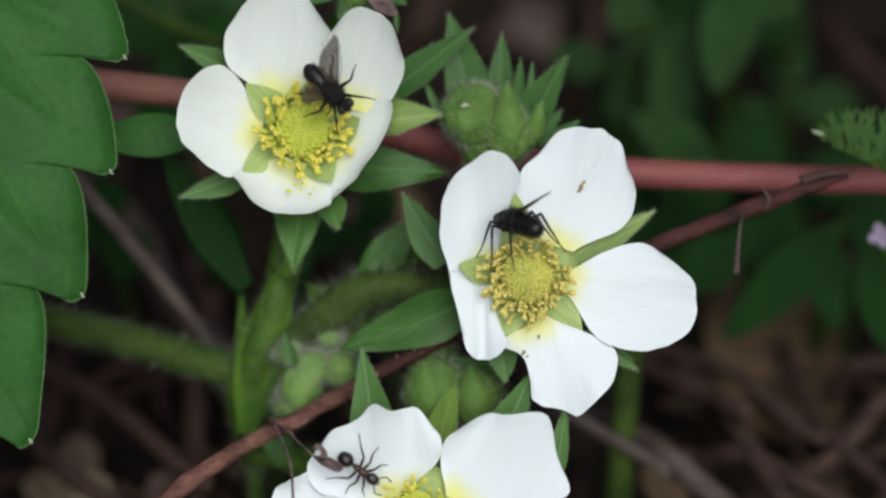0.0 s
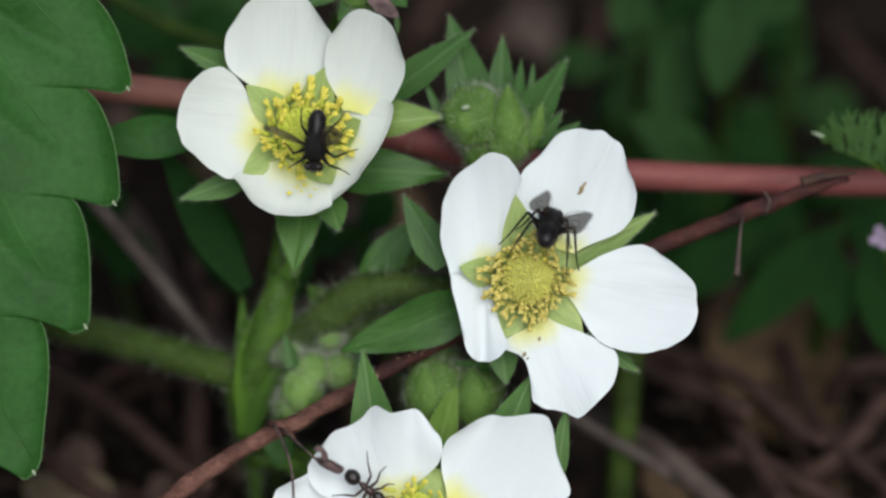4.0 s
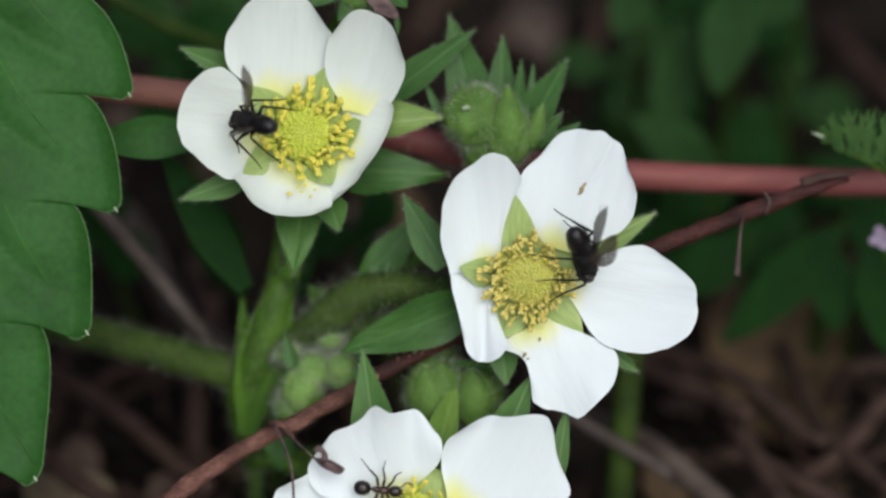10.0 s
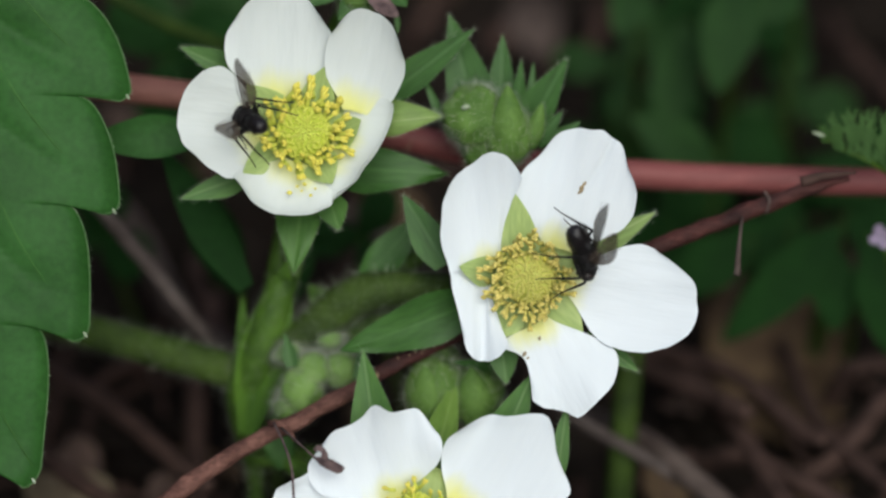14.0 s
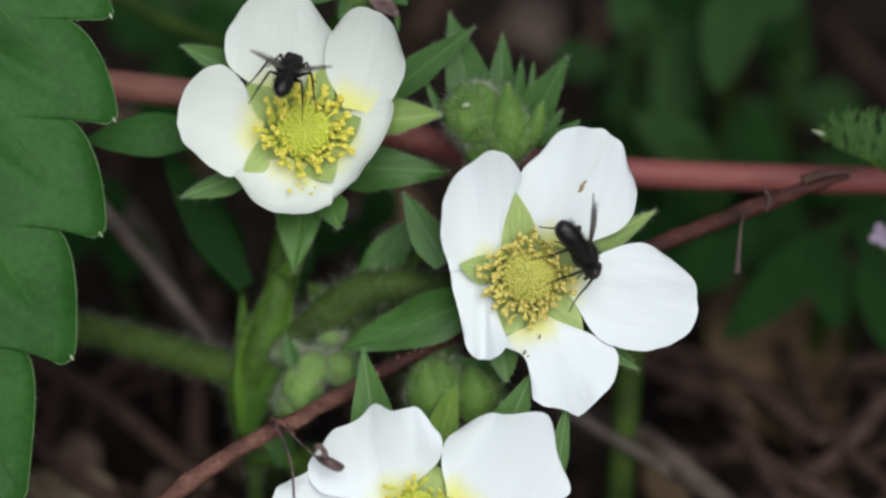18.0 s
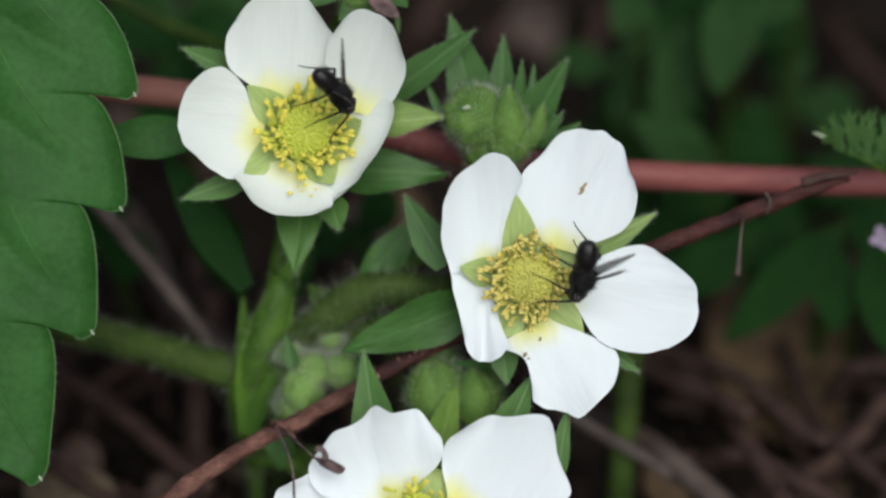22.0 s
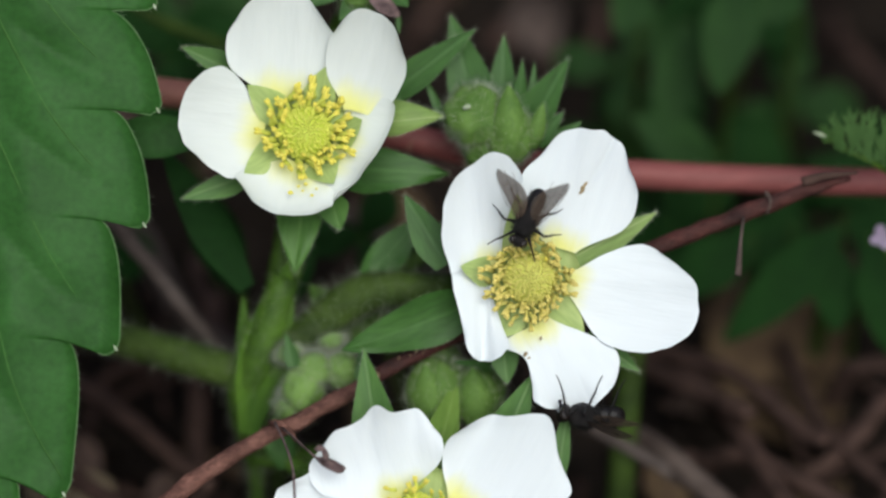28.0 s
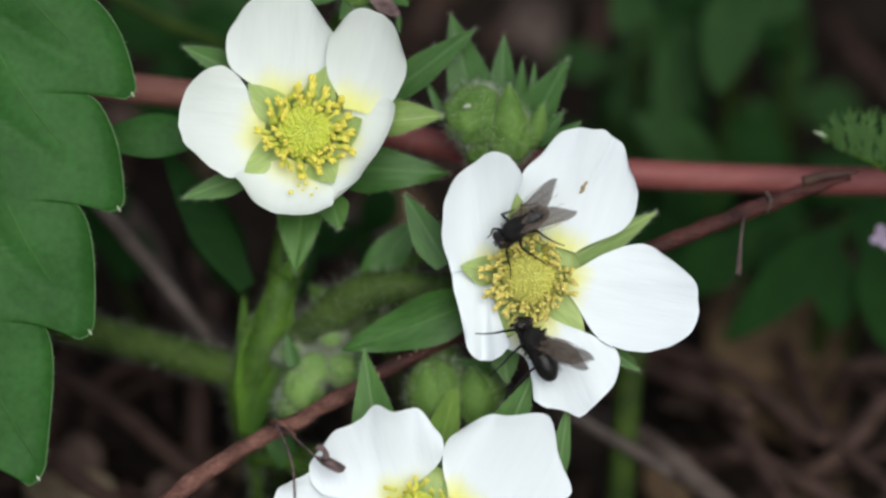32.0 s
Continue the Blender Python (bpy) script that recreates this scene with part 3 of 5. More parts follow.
petal_spot(open_flower, 1031, 335, 0.0, 7, 75)
petal_spot(open_flower, 1036, 326, -0.02, 5, 50)
petal_spot(open_flower, 1028, 341, 0.05, 4, 30)
petal_spot(open_flower, 957, 599, 0.2, 4, 80)
petal_spot(open_flower, 930, 627, 0.2, 5, 60)
petal_spot(open_flower, 936, 634, 0.2, 3, 30)

# the flower at the lower rim
flower((738, 915, 3), "white strawberry flower low on the plant with yellow claws", [
    dict(base=(710, 880, 2.2), tip=(668, 717, 4.6), nv=36, crease=(-0.25, 0.2, 0.4, 0.00016), left=(50, 135, 146, 118), right=(15, 72, 96, 98), end=(0.80, 0.86, 0.86, 0.91, 1.03, 0.90, 0.87, 0.84, 0.64), sag=-0.04, cup=0.06, ripple=0.0008, lift=0.5, seed=41),
    dict(base=(810, 890, 2.2), tip=(905, 730, 4.4), left=(20, 56, 72, 68), right=(20, 120, 165, 120), end=(0.68, 0.86, 0.97, 1.15, 0.92), sag=-0.04, cup=0.05, ripple=0.0004, lift=0.4, seed=42),
    dict(base=(680, 925, 1.6), tip=(484, 890, 3.0), left=(20, 75, 85, 60), right=(20, 72, 84, 55), end=(0.85, 0.97, 1, 0.98, 0.9), sag=-0.03, cup=0.06, ripple=0.0003, seed=43),
    dict(base=(790, 965, 2.2), tip=(930, 1080, 4.4), left=(20, 90, 100, 80), right=(20, 90, 100, 80), end=(0.8, 0.97, 1, 0.97, 0.8), sag=-0.03, cup=0.08, ripple=0.0003, seed=44),
    dict(base=(710, 975, 2.2), tip=(640, 1140, 4.4), left=(20, 90, 100, 80), right=(20, 90, 100, 80), end=(0.8, 0.97, 1, 0.97, 0.8), sag=-0.03, cup=0.08, ripple=0.0003, seed=45),
], [
    dict(base=(752, 892, 1.8), tip=(814, 655, -8), left=34, right=30, hairy=90, **dict(IN, mat="sepal_soft", widest=0.5, stem=0.9, blunt=0.95)),
    dict(base=(690, 880, 1.8), tip=(630, 868, 2.6), left=20, right=30, **IN),
    dict(base=(800, 930, 1.8), tip=(900, 960, 2.6), left=30, right=30, **IN),
    dict(base=(740, 960, 1.8), tip=(770, 1050, 2.6), left=30, right=30, **IN),
    dict(base=(690, 940, 1.8), tip=(600, 1000, 2.6), left=30, right=30, **IN),
    dict(base=(664, 768, -1.0), tip=(644, 617, -1.5), left=40, right=42, hairy=45, **TRI),
    dict(base=(893, 780, -0.5), tip=(944, 660, -1.0), left=42, right=36, hairy=40, **TRI),
    dict(base=(985, 860, -0.5), tip=(1006, 715, -1.5), left=20, right=16, hairy=30, **BK),
], 40, [(34, 14, 0.7), (48, 18, 0.75), (56, 8, 0.7)], 0.05, [(700, 900, -8), (560, 850, -15), (452, 760, -19)], 23, lean=(5, 0))


# ---- buds, stems and bracts of the same plant ----
def bud(centre, label, bodies, sepals, stem, seed, mat="bud"):
    b = thing("flower_bud", Matrix.Translation(site(*centre)) @ VIEW, label, "bud", "strawberry buds")
    inv = b.matrix_world.inverted()
    for k, (x, y, h, r, squash) in enumerate(bodies):
        data = moved(ball(r * STEP * squash, r * STEP, r * STEP * 0.9, 24, 48, 0.95, 0.12, seed + k, 7, 0.07), Matrix.Translation(inv @ site(x, y, h)) @ pose(0, 0, 0, 0, 0, 70 + 25 * k))
        ob = part("bud_body", data, M[mat], b)
        rnd = random.Random(seed + k)
        vs, fs = [], []
        for i in range(1100):
            p = data[0][rnd.randrange(60, len(data[0]) - 60)]
            d = (p - inv @ site(x, y, h)).normalized()
            spike(vs, fs, p, (d + Vector((rnd.uniform(-.5, .5), rnd.uniform(-.5, .9), 0))).normalized() * rnd.uniform(0.0004, 0.0012) * rnd.uniform(0.7, 1.5), 0.000013)
        tagged(part("hairs", (vs, fs), M["hair"], ob), kind="stuff")
    for p in sepals:
        leafy("sepal", b, **p)
    stalk("pedicel", b, "stem", stem, [24, 20, 20], hairy=150, seed=seed)
    return b


S2 = dict(mat="leaf_mid", widest=0.32, stem=0.75, blunt=1.12, nu=12, nv=8, fold=0.2)
HUG = dict(mat="bud", widest=0.4, stem=0.6, blunt=1.25, nu=14, nv=10, cup=-0.55, sag=0.12)
top_bud = bud((865, 210, -7), "green closed strawberry bud with a crown of pointed sepals", [
    (840, 205, -6.5, 58, 1.0), (902, 240, -6.0, 46, 1.1), (860, 256, -8, 46, 1.1),
], [
    dict(base=(846, 225, -9), tip=(797, 26, -9), left=38, right=46, hairy=50, **S2),
    dict(base=(690, 168, -7.5), tip=(842, 52, -6), left=30, right=28, hairy=50, **S2),
    dict(base=(884, 230, -10), tip=(892, 62, -10), left=28, right=30, hairy=30, **S2),
    dict(base=(915, 235, -8.5), tip=(925, 106, -7), left=16, right=16, hairy=30, **S2),
    dict(base=(940, 200, -8), tip=(946, 110, -9), left=10, right=10, **S2),
    dict(base=(915, 268, -8.5), tip=(1006, 104, -6.5), left=44, right=32, hairy=60, **S2),
    dict(base=(950, 255, -7), tip=(998, 198, -6.5), left=18, right=16, hairy=30, **S2),
    dict(base=(970, 260, -8), tip=(1030, 215, -8), left=16, right=16, **S2),
    dict(base=(785, 215, -8), tip=(748, 130, -8.5), left=8, right=9, **S2),
    dict(base=(905, 272, -4.2), tip=(900, 150, -3.8), left=30, right=30, hairy=60, **HUG),
    dict(base=(940, 262, -5.4), tip=(962, 182, -5.0), left=16, right=16, hairy=40, **HUG),
], [(880, 290, -9), (780, 420, -16), (480, 640, -18)], 51)

tip_ball = moved(ball(8 * STEP, 5 * STEP, 5 * STEP, 8, 10, 0.9, 0.3, 2), Matrix.Translation(top_bud.matrix_world.inverted() @ site(826, 190, -3.4)) @ pose(0, 0, 0, 0, 0, 20))
part("bud_tip", tip_ball, M["tip"], top_bud, "pale dry tip")

bud((560, 660, -9), "cluster of small unopened green strawberry buds", [
    (535, 690, -11, 38, 1.15), (556, 655, -11, 34, 1.0), (606, 655, -11.5, 34, 1.0), (520, 720, -12, 34, 1.0), (585, 600, -12, 20, 1.3), (512, 625, -12, 18, 1.4),
], [
    dict(base=(640, 690, -9), tip=(642, 600, -9.5), left=14, right=14, **S2),
    dict(base=(520, 650, -9.5), tip=(505, 590, -9.5), left=14, right=14, **S2),
], [(560, 690, -12), (510, 740, -15), (455, 790, -20)], 54, "bud_dim")

bud((800, 690, -8), "round green strawberry bud behind the lower flower", [
    (775, 690, -9, 60, 1.0), (840, 700, -9, 56, 1.0), (770, 640, -11, 46, 1.0),
], [
    dict(base=(880, 650, -8), tip=(800, 640, -6), left=10, right=10, hairy=50, **S2),
    dict(base=(870, 720, -8.5), tip=(880, 640, -9), left=22, right=22, hairy=30, **S2),
    dict(base=(770, 745, -6.6), tip=(752, 645, -6.4), left=34, right=30, hairy=50, **HUG),
    dict(base=(846, 750, -6.4), tip=(836, 650, -6.2), left=34, right=34, hairy=50, **HUG),
], [(800, 740, -11), (640, 800, -18), (455, 810, -21)], 57)

bud((620, 5, -9), "green bud with long sepals above the flowers", [
    (640, -30, -9, 50, 1.2),
], [
    dict(base=(600, -30, -8), tip=(545, 12, -7), left=22, right=22, **S2),
    dict(base=(640, 0, -8), tip=(600, 36, -7), left=26, right=26, **S2),
    dict(base=(690, -30, -8), tip=(722, 12, -7), left=26, right=30, **S2),
    dict(base=(705, 30, -9), tip=(706, 62, -9), left=5, right=5, **S2),
    dict(base=(652, -8, -5.5), tip=(708, 30, -5.5), left=16, right=14, mat="withered", widest=0.5, stem=0.4, blunt=1.4, sag=0.12),
], [(640, -20, -11), (560, 160, -18), (470, 600, -19)], 58)


def build_stems():
    st = thing("strawberry_plant", Matrix.Translation(site(450, 1000, -30)) @ VIEW, "hairy green strawberry stem with leafy bracts", "stem")
    stalk("main_stem", st, "stem", [(505, 490, -12), (470, 600, -14), (440, 700, -17), (452, 800, -23), (455, 880, -28), (450, 1230, -47)], [26, 40, 42, 26, 14, 16], hairy=420, hair_length=0.0016, seed=61)
    stalk("side_stem", st, "stem_dark", [(440, 665, -17), (300, 625, -19), (150, 585, -21), (30, 560, -24)], [36, 34, 32, 30], hairy=420, hair_length=0.0014, seed=62)
    stalk("side_stem", st, "stem_dark", [(470, 640, -15), (560, 580, -13), (650, 520, -12), (800, 510, -11)], [24, 38, 40, 26], hairy=520, hair_length=0.0022, seed=63)
    L = dict(widest=0.45, stem=0.4, blunt=1.2, nu=16, nv=10, fold=0.12, ripple=0.00025)
    B = dict(widest=0.2, stem=0.8, blunt=1.15, nu=16, nv=10, fold=0.12, ripple=0.0003, sag=0.06)
    leafy("bract", st, "sepal", (540, 340, -7), (522, 486, -5), 44, 46, hairy=60, twist=10, seed=3, **B)
    leafy("bract", st, "leaf_mid", (838, 536, -5.5), (604, 620, -5), 48, 50, hairy=60, twist=-12, seed=6, **dict(B, widest=0.34, stem=0.6))
    leafy("bract", st, "leaf_shaded", (438, 510, -16), (288, 262, -15), 40, 36, twist=0, **L)
    leafy("bract", st, "leaf", (370, 240, -9), (148, 252, -9), 36, 42, sag=0.05, **L)
    leafy("bract", st, "leaf_mid", (610, 298, -8), (796, 308, -7.4), 44, 44, hairy=50, seed=4, **B)
    leafy("bract", st, "leaf_mid", (640, 500, -13), (745, 385, -12), 30, 34, hairy=50, **L)
    leafy("stipule", st, "stipule", (438, 770, -15), (514, 455, -11.5), 50, 44, hairy=60, widest=0.45, stem=0.3, blunt=1.15, nu=18, nv=10, fold=0.15)
    leafy("stipule", st, "stipule", (440, 765, -16), (430, 522, -15), 20, 22, widest=0.45, stem=0.2, blunt=1.15, nu=16, nv=10, fold=0.15)
    leafy("stipule", st, "stipule", (640, 615, -17), (548, 505, -16.5), 40, 44, hairy=40, widest=0.45, stem=0.4, blunt=1.15, nu=16, nv=10, fold=0.15)
    leafy("bract", st, "sepal", (775, 470, -9), (750, 400, -9), 22, 22, hairy=60, **L)
    leafy("bract", st, "leaf_mid", (505, 830, -16), (490, 720, -15), 30, 26, **L)


build_stems()


# ---- the toothed leaf in front ----
def tooth(q):
    """Outline of one saw tooth: swelling slowly, falling back at once."""
    q -= math.floor(q)
    return (q / 0.86) ** 0.52 if q < 0.86 else 1 - ((q - 0.86) / 0.14) ** 2.4


LEAF = dict(top=-420, foot=1320, mid=-60, half=205, reach=94)


def tooth_count(s):
    """How many teeth the margin has passed: they widen towards the tip."""
    return 12.2 * s - 4 * s * s + 0.355


def leaf_point(s, v):
    """A point on the toothed leaf, s along its midrib from the stalk, v across from -1 to 1, in steps and mm."""
    f = profile(s, 0.28, 0.15, 1.25)
    q = tooth_count(s) + (0.0 if v > 0 else 0.45)
    saw = tooth(q) * LEAF["reach"] * min(1.0, f * 1.6) * abs(v) ** 4
    bow = 500 * max(s - 0.38, 0) ** 1.5
    x = LEAF["mid"] - bow + math.copysign(LEAF["half"] * f * abs(v) + saw, v)
    y = LEAF["top"] + (LEAF["foot"] - LEAF["top"]) * s
    # the tooth's tip hangs below the notch
    c = q - math.floor(q)
    y += max(25 + 113 * (s - 0.34), 0) * ((c / 0.93) ** 5 if c < 0.93 else (1 - c) / 0.07) * v ** 4
    wide = (LEAF["half"] * f * abs(v) + saw) / (LEAF["half"] + LEAF["reach"])
    h = 4.5 - 3.0 * wide * wide + 1.2 * wide - 6.0 * (s - 0.5) ** 2 + 1.1 * abs(math.sin((q - 0.895 + 0.9 * (1 - abs(v))) * 3.1416)) ** 0.7 * min(1.0, 3 * abs(v)) * (1 - v ** 4) + 0.35 * noise.noise(Vector((x * 0.012, y * 0.012, 1)))
    return x, y, h


def build_leaf():
    hub = site(-60, -420, 6)
    lf = thing("strawberry_leaf", Matrix.Translation(hub) @ VIEW, "broad green strawberry leaf with saw-toothed margin", "leaf")
    inv = lf.matrix_world.inverted()
    nu, nv = 560, 28
    top = []
    for i in range(nu + 1):
        for j in range(nv + 1):
            top.append(inv @ site(*leaf_point(i / nu, -1 + 2 * j / nv)))
    n = nv + 1
    fs = [(i * n + j, (i + 1) * n + j, (i + 1) * n + j + 1, i * n + j + 1) for i in range(nu) for j in range(nv)]
    k = len(top)
    vs = top + [p - Vector((0, 0, 0.00022)) for p in top]
    fs += [tuple(q + k for q in reversed(f)) for f in list(fs)]
    rim = [j for j in range(n)] + [i * n + nv for i in range(1, nu + 1)] + [nu * n + j for j in range(nv - 1, -1, -1)] + [i * n for i in range(nu - 1, 0, -1)]
    for a, b in zip(rim, rim[1:] + rim[:1]):
        fs.append((a, b, b + k, a + k))
    bl = part("leaf_blade", (vs, fs), M["leaf"], lf)
    rnd = random.Random(8)
    hv, hf = [], []
    for _ in range(420):
        i = rnd.randrange(nu)
        p = top[i * n + nv].lerp(top[(i + 1) * n + nv], rnd.random())
        spike(hv, hf, p, Vector((rnd.uniform(0.2, 1), rnd.uniform(-1, 0.1), rnd.uniform(-0.3, 0.3))).normalized() * rnd.uniform(0.0003, 0.0008), 0.000009)
    tagged(part("hairs", (hv, hf), M["hair"], bl), kind="stuff")
    edge = [top[i * n + nv] for i in range(2, nu, 2)]
    part("leaf_margin", tube(edge, [0.00007, 0.00007], len(edge) - 1, 5), M["margin"], lf, "pale thin margin")
    for v0 in (1, -1):
        for k in range(7):
            target = k + 0.895 - (0.0 if v0 > 0 else 0.45)
            s1 = next((i / 400 for i in range(400) if tooth_count(i / 400) >= target), 0.99)
            s0 = s1 - 0.20
            if s0 < 0.02:
                continue
            pts = []
            for w in (0, 0.25, 0.5, 0.75, 0.97):
                x, y, h = leaf_point(s0 + (s1 - s0) * w ** 0.9, v0 * w)
                pts.append(inv @ site(x, y, h) - Vector((0, 0, 0.00003)))
            part("vein", tube(pts, [0.00013, 0.0001, 0.00005], 24, 6), M["vein"], lf)
    for k in range(1, 8):
        s1 = next((i / 400 for i in range(400) if tooth_count(i / 400) >= k + 0.89), 0.99)
        p = inv @ site(*leaf_point(s1, 1.0))
        tip = moved(ball(0.00034, 0.00014, 0.00010, 8, 8, 0.9, 0.4, k), Matrix.Translation(p + Vector((-0.00012, -0.00004, 0.00004))) @ pose(0, 0, 0, 0, 0, -60))
        part("tooth_tip", tip, M["tip"], lf, "pale pinkish tooth tip")
    pts = [inv @ site(*leaf_point(s, 0.0)) for s in (0.0, 0.25, 0.5, 0.75, 0.98)]
    part("midrib", tube(pts, [0.0004, 0.0003, 0.0001], 30, 8), M["vein"], lf)
    base = site(*leaf_point(0.0, 0.0))
    stalk_end = Vector((base.x - 0.03, base.y + 0.0, 0.0))
    part("petiole", tube([inv @ base, inv @ (base * 0.5 + stalk_end * 0.5 + Vector((0, 0, 0.01))), inv @ stalk_end], [0.0008, 0.001, 0.0012], 16, 8), M["stem"], lf)
    return lf


leaf = build_leaf()


# ---- stalks and twigs around ----
def build_twigs():
    t = thing("red_stalk", Matrix.Translation(site(784, 270, -16)) @ VIEW, "smooth reddish runner stalk lying across behind the flowers", "stalk")
    stalk("lower_stalk", t, "red_pale", [(-620, 160, -112), (-400, 110, -42), (-160, 110, -19), (165, 150, -18), (400, 178, -17), (560, 208, -16.5), (735, 247, -16)], [30, 30, 30, 29, 28, 28, 28.5], n=32, rough=0.06, hairy=120, hair_length=0.0008)
    stalk("stalk", t, "red", [(650, 230, -16.2), (740, 248, -16), (960, 296, -18), (1180, 312, -20), (1420, 320, -22), (1760, 330, -24), (2050, 360, -45), (2280, 420, -95)], [28, 28, 30, 28, 27, 26, 26, 26], n=40, rough=0.06, hairy=260, hair_length=0.0008)
    t = thing("brown_twig", Matrix.Translation(site(784, 600, -7)) @ VIEW, "thin reddish brown woody twig with knots", "twig")
    stalk("branch", t, "twig", [(-250, 1250, -40), (-40, 1110, -10), (160, 985, -3), (300, 884, -4), (420, 800, -5), (560, 728, -6), (670, 664, -6.9)], [18, 18, 18, 17, 15.5, 15, 14], n=60, sides=14, rough=0.30, seed=71)
    # reddish bark; its darker tone also stands in for shade on this stretch
    stalk("branch_middle", t, "twig_red", [(655, 672, -6.8), (740, 626, -7.4), (815, 590, -8), (960, 523, -8)], [14.3, 14, 13.5, 12], n=30, sides=14, rough=0.3, seed=73)
    stalk("branch_end", t, "twig_red", [(900, 550, -8), (1000, 505, -8), (1165, 437, -8), (1260, 400, -8), (1350, 366, -8), (1420, 340, -8), (1505, 316, -8)], [13, 15, 15.5, 15, 16, 13, 4], n=50, sides=14, rough=0.28, seed=72)
    rnd = random.Random(74)
    inv = t.matrix_world.inverted()
    for k in range(16):
        u = rnd.random()
        x, y = 665 + 130 * u + rnd.uniform(-5, 5), 662 - 66 * u + rnd.uniform(-8, 5)
        fleck = moved(ball(rnd.uniform(3, 7) * STEP, rnd.uniform(1, 2.2) * STEP, 1.2 * STEP, 5, 7, 0.9, 0.5, k), Matrix.Translation(inv @ site(x, y, -6.1 - 1.1 * u)) @ pose(0, 0, 0, 0, 0, rnd.uniform(40, 110)))
        part("bark_fleck", fleck, M["fleck"], t, "pale flake of bark")
    stalk("knot", t, "dry_pale", [(1354, 338, -7.3), (1364, 356, -7.05), (1357, 380, -7.4)], [1.8, 2.4, 1.5], n=8, rough=0.2)
    stalk("knot", t, "twig", [(478, 748, -5), (500, 752, -3.6), (516, 768, -4.2), (524, 780, -4)], [5, 7, 5, 3], n=10, rough=0.3)
    stalk("side_shoot", t, "dry_pale", [(1316, 384, -7), (1311, 425, -5), (1306, 488, -4)], [2, 3, 6], n=8, rough=0.3)
    stalk("side_shoot", t, "dry", [(1420, 322, -7.6), (1460, 312, -7), (1518, 306, -7)], [9, 8, 2], n=8, rough=0.3)
    t = thing("withered_tendril", Matrix.Translation(site(510, 780, 2)) @ VIEW, "dry grey-brown tendril with a shrivelled seed husk", "tendril")
    stalk("tendril", t, "withered", [(486, 748, -3.2), (504, 785, 1), (518, 830, 4.5), (522, 890, 6.5)], [2.6, 2.2, 2.2, 2.6], n=14, sides=8, rough=0.3)
    stalk("tendril", t, "withered", [(500, 758, -3), (530, 784, 2), (550, 802, 4.6), (568, 818, 5.4)], [2.2, 1.8, 1.8, 2.4], n=14, sides=8, rough=0.3)
    inv = t.matrix_world.inverted()
    husk = moved(ball(25 * STEP, 9 * STEP, 8 * STEP, 14, 16, 0.7, 0.3, 3), Matrix.Translation(inv @ site(585, 822, 5.4)) @ pose(0, 0, 0, 0, 0, -24))
    part("husk", husk, M["withered"], t, "shrivelled grey-brown husk")
    rim = [inv @ site(x, y, 6.0) for x, y in ((563, 812), (580, 813), (597, 820), (608, 831), (600, 836), (582, 829), (566, 819))]
    part("husk_rim", tube(rim, [0.00012, 0.00012], 24, 6, 0.3, 5), M["withered"], t)
    stalk("husk_lobe", t, "withered", [(576, 814, 5.6), (575, 800, 6.0), (566, 793, 6.0), (559, 797, 5.8)], [6, 5, 6, 4], n=10, sides=8, rough=0.4)
    t = thing("dead_stalk", Matrix.Translation(site(250, 460, -28)) @ VIEW, "dry grey-brown stalk leaning down to the soil", "stalk")
    stalk("stalk", t, "straw_grey", [(20, 190, -20), (130, 312, -23), (250, 452, -26), (390, 625, -31), (560, 840, -50), (610, 900, -58)], [13, 15, 16, 15, 14, 12], n=30, rough=0.15, seed=5)
    t = thing("dead_stalk", Matrix.Translation(site(1150, 810, -34)) @ VIEW, "dry grey-brown stalk leaning down to the soil", "stalk")
    stalk("stalk", t, "straw_grey", [(960, 690, -28), (1040, 752, -30), (1150, 815, -33), (1290, 905, -40), (1500, 1040, -55)], [11, 13, 13, 12, 10], n=24, rough=0.15, seed=6)
    t = thing("green_stalk", Matrix.Translation(site(1105, 800, -28)) @ VIEW, "upright soft green stalk among dry stems", "stalk")
    stalk("stalk", t, "stem_dark", [(1128, 560, -30), (1115, 660, -32), (1104, 780, -34), (1096, 900, -38), (1085, 1160, -50)], [26, 27, 27, 28, 28], n=20)
    t = thing("thin_stem", Matrix.Translation(site(300, 30, -40)) @ VIEW, "thin green stem slanting over the litter", "stem")
    stalk("stalk", t, "stem_dark", [(120, -60, -35), (230, 8, -38), (310, 48, -41), (430, 100, -48), (560, 220, -70), (640, 330, -102)], [12, 12, 12, 11, 10, 9], n=20)


build_twigs()


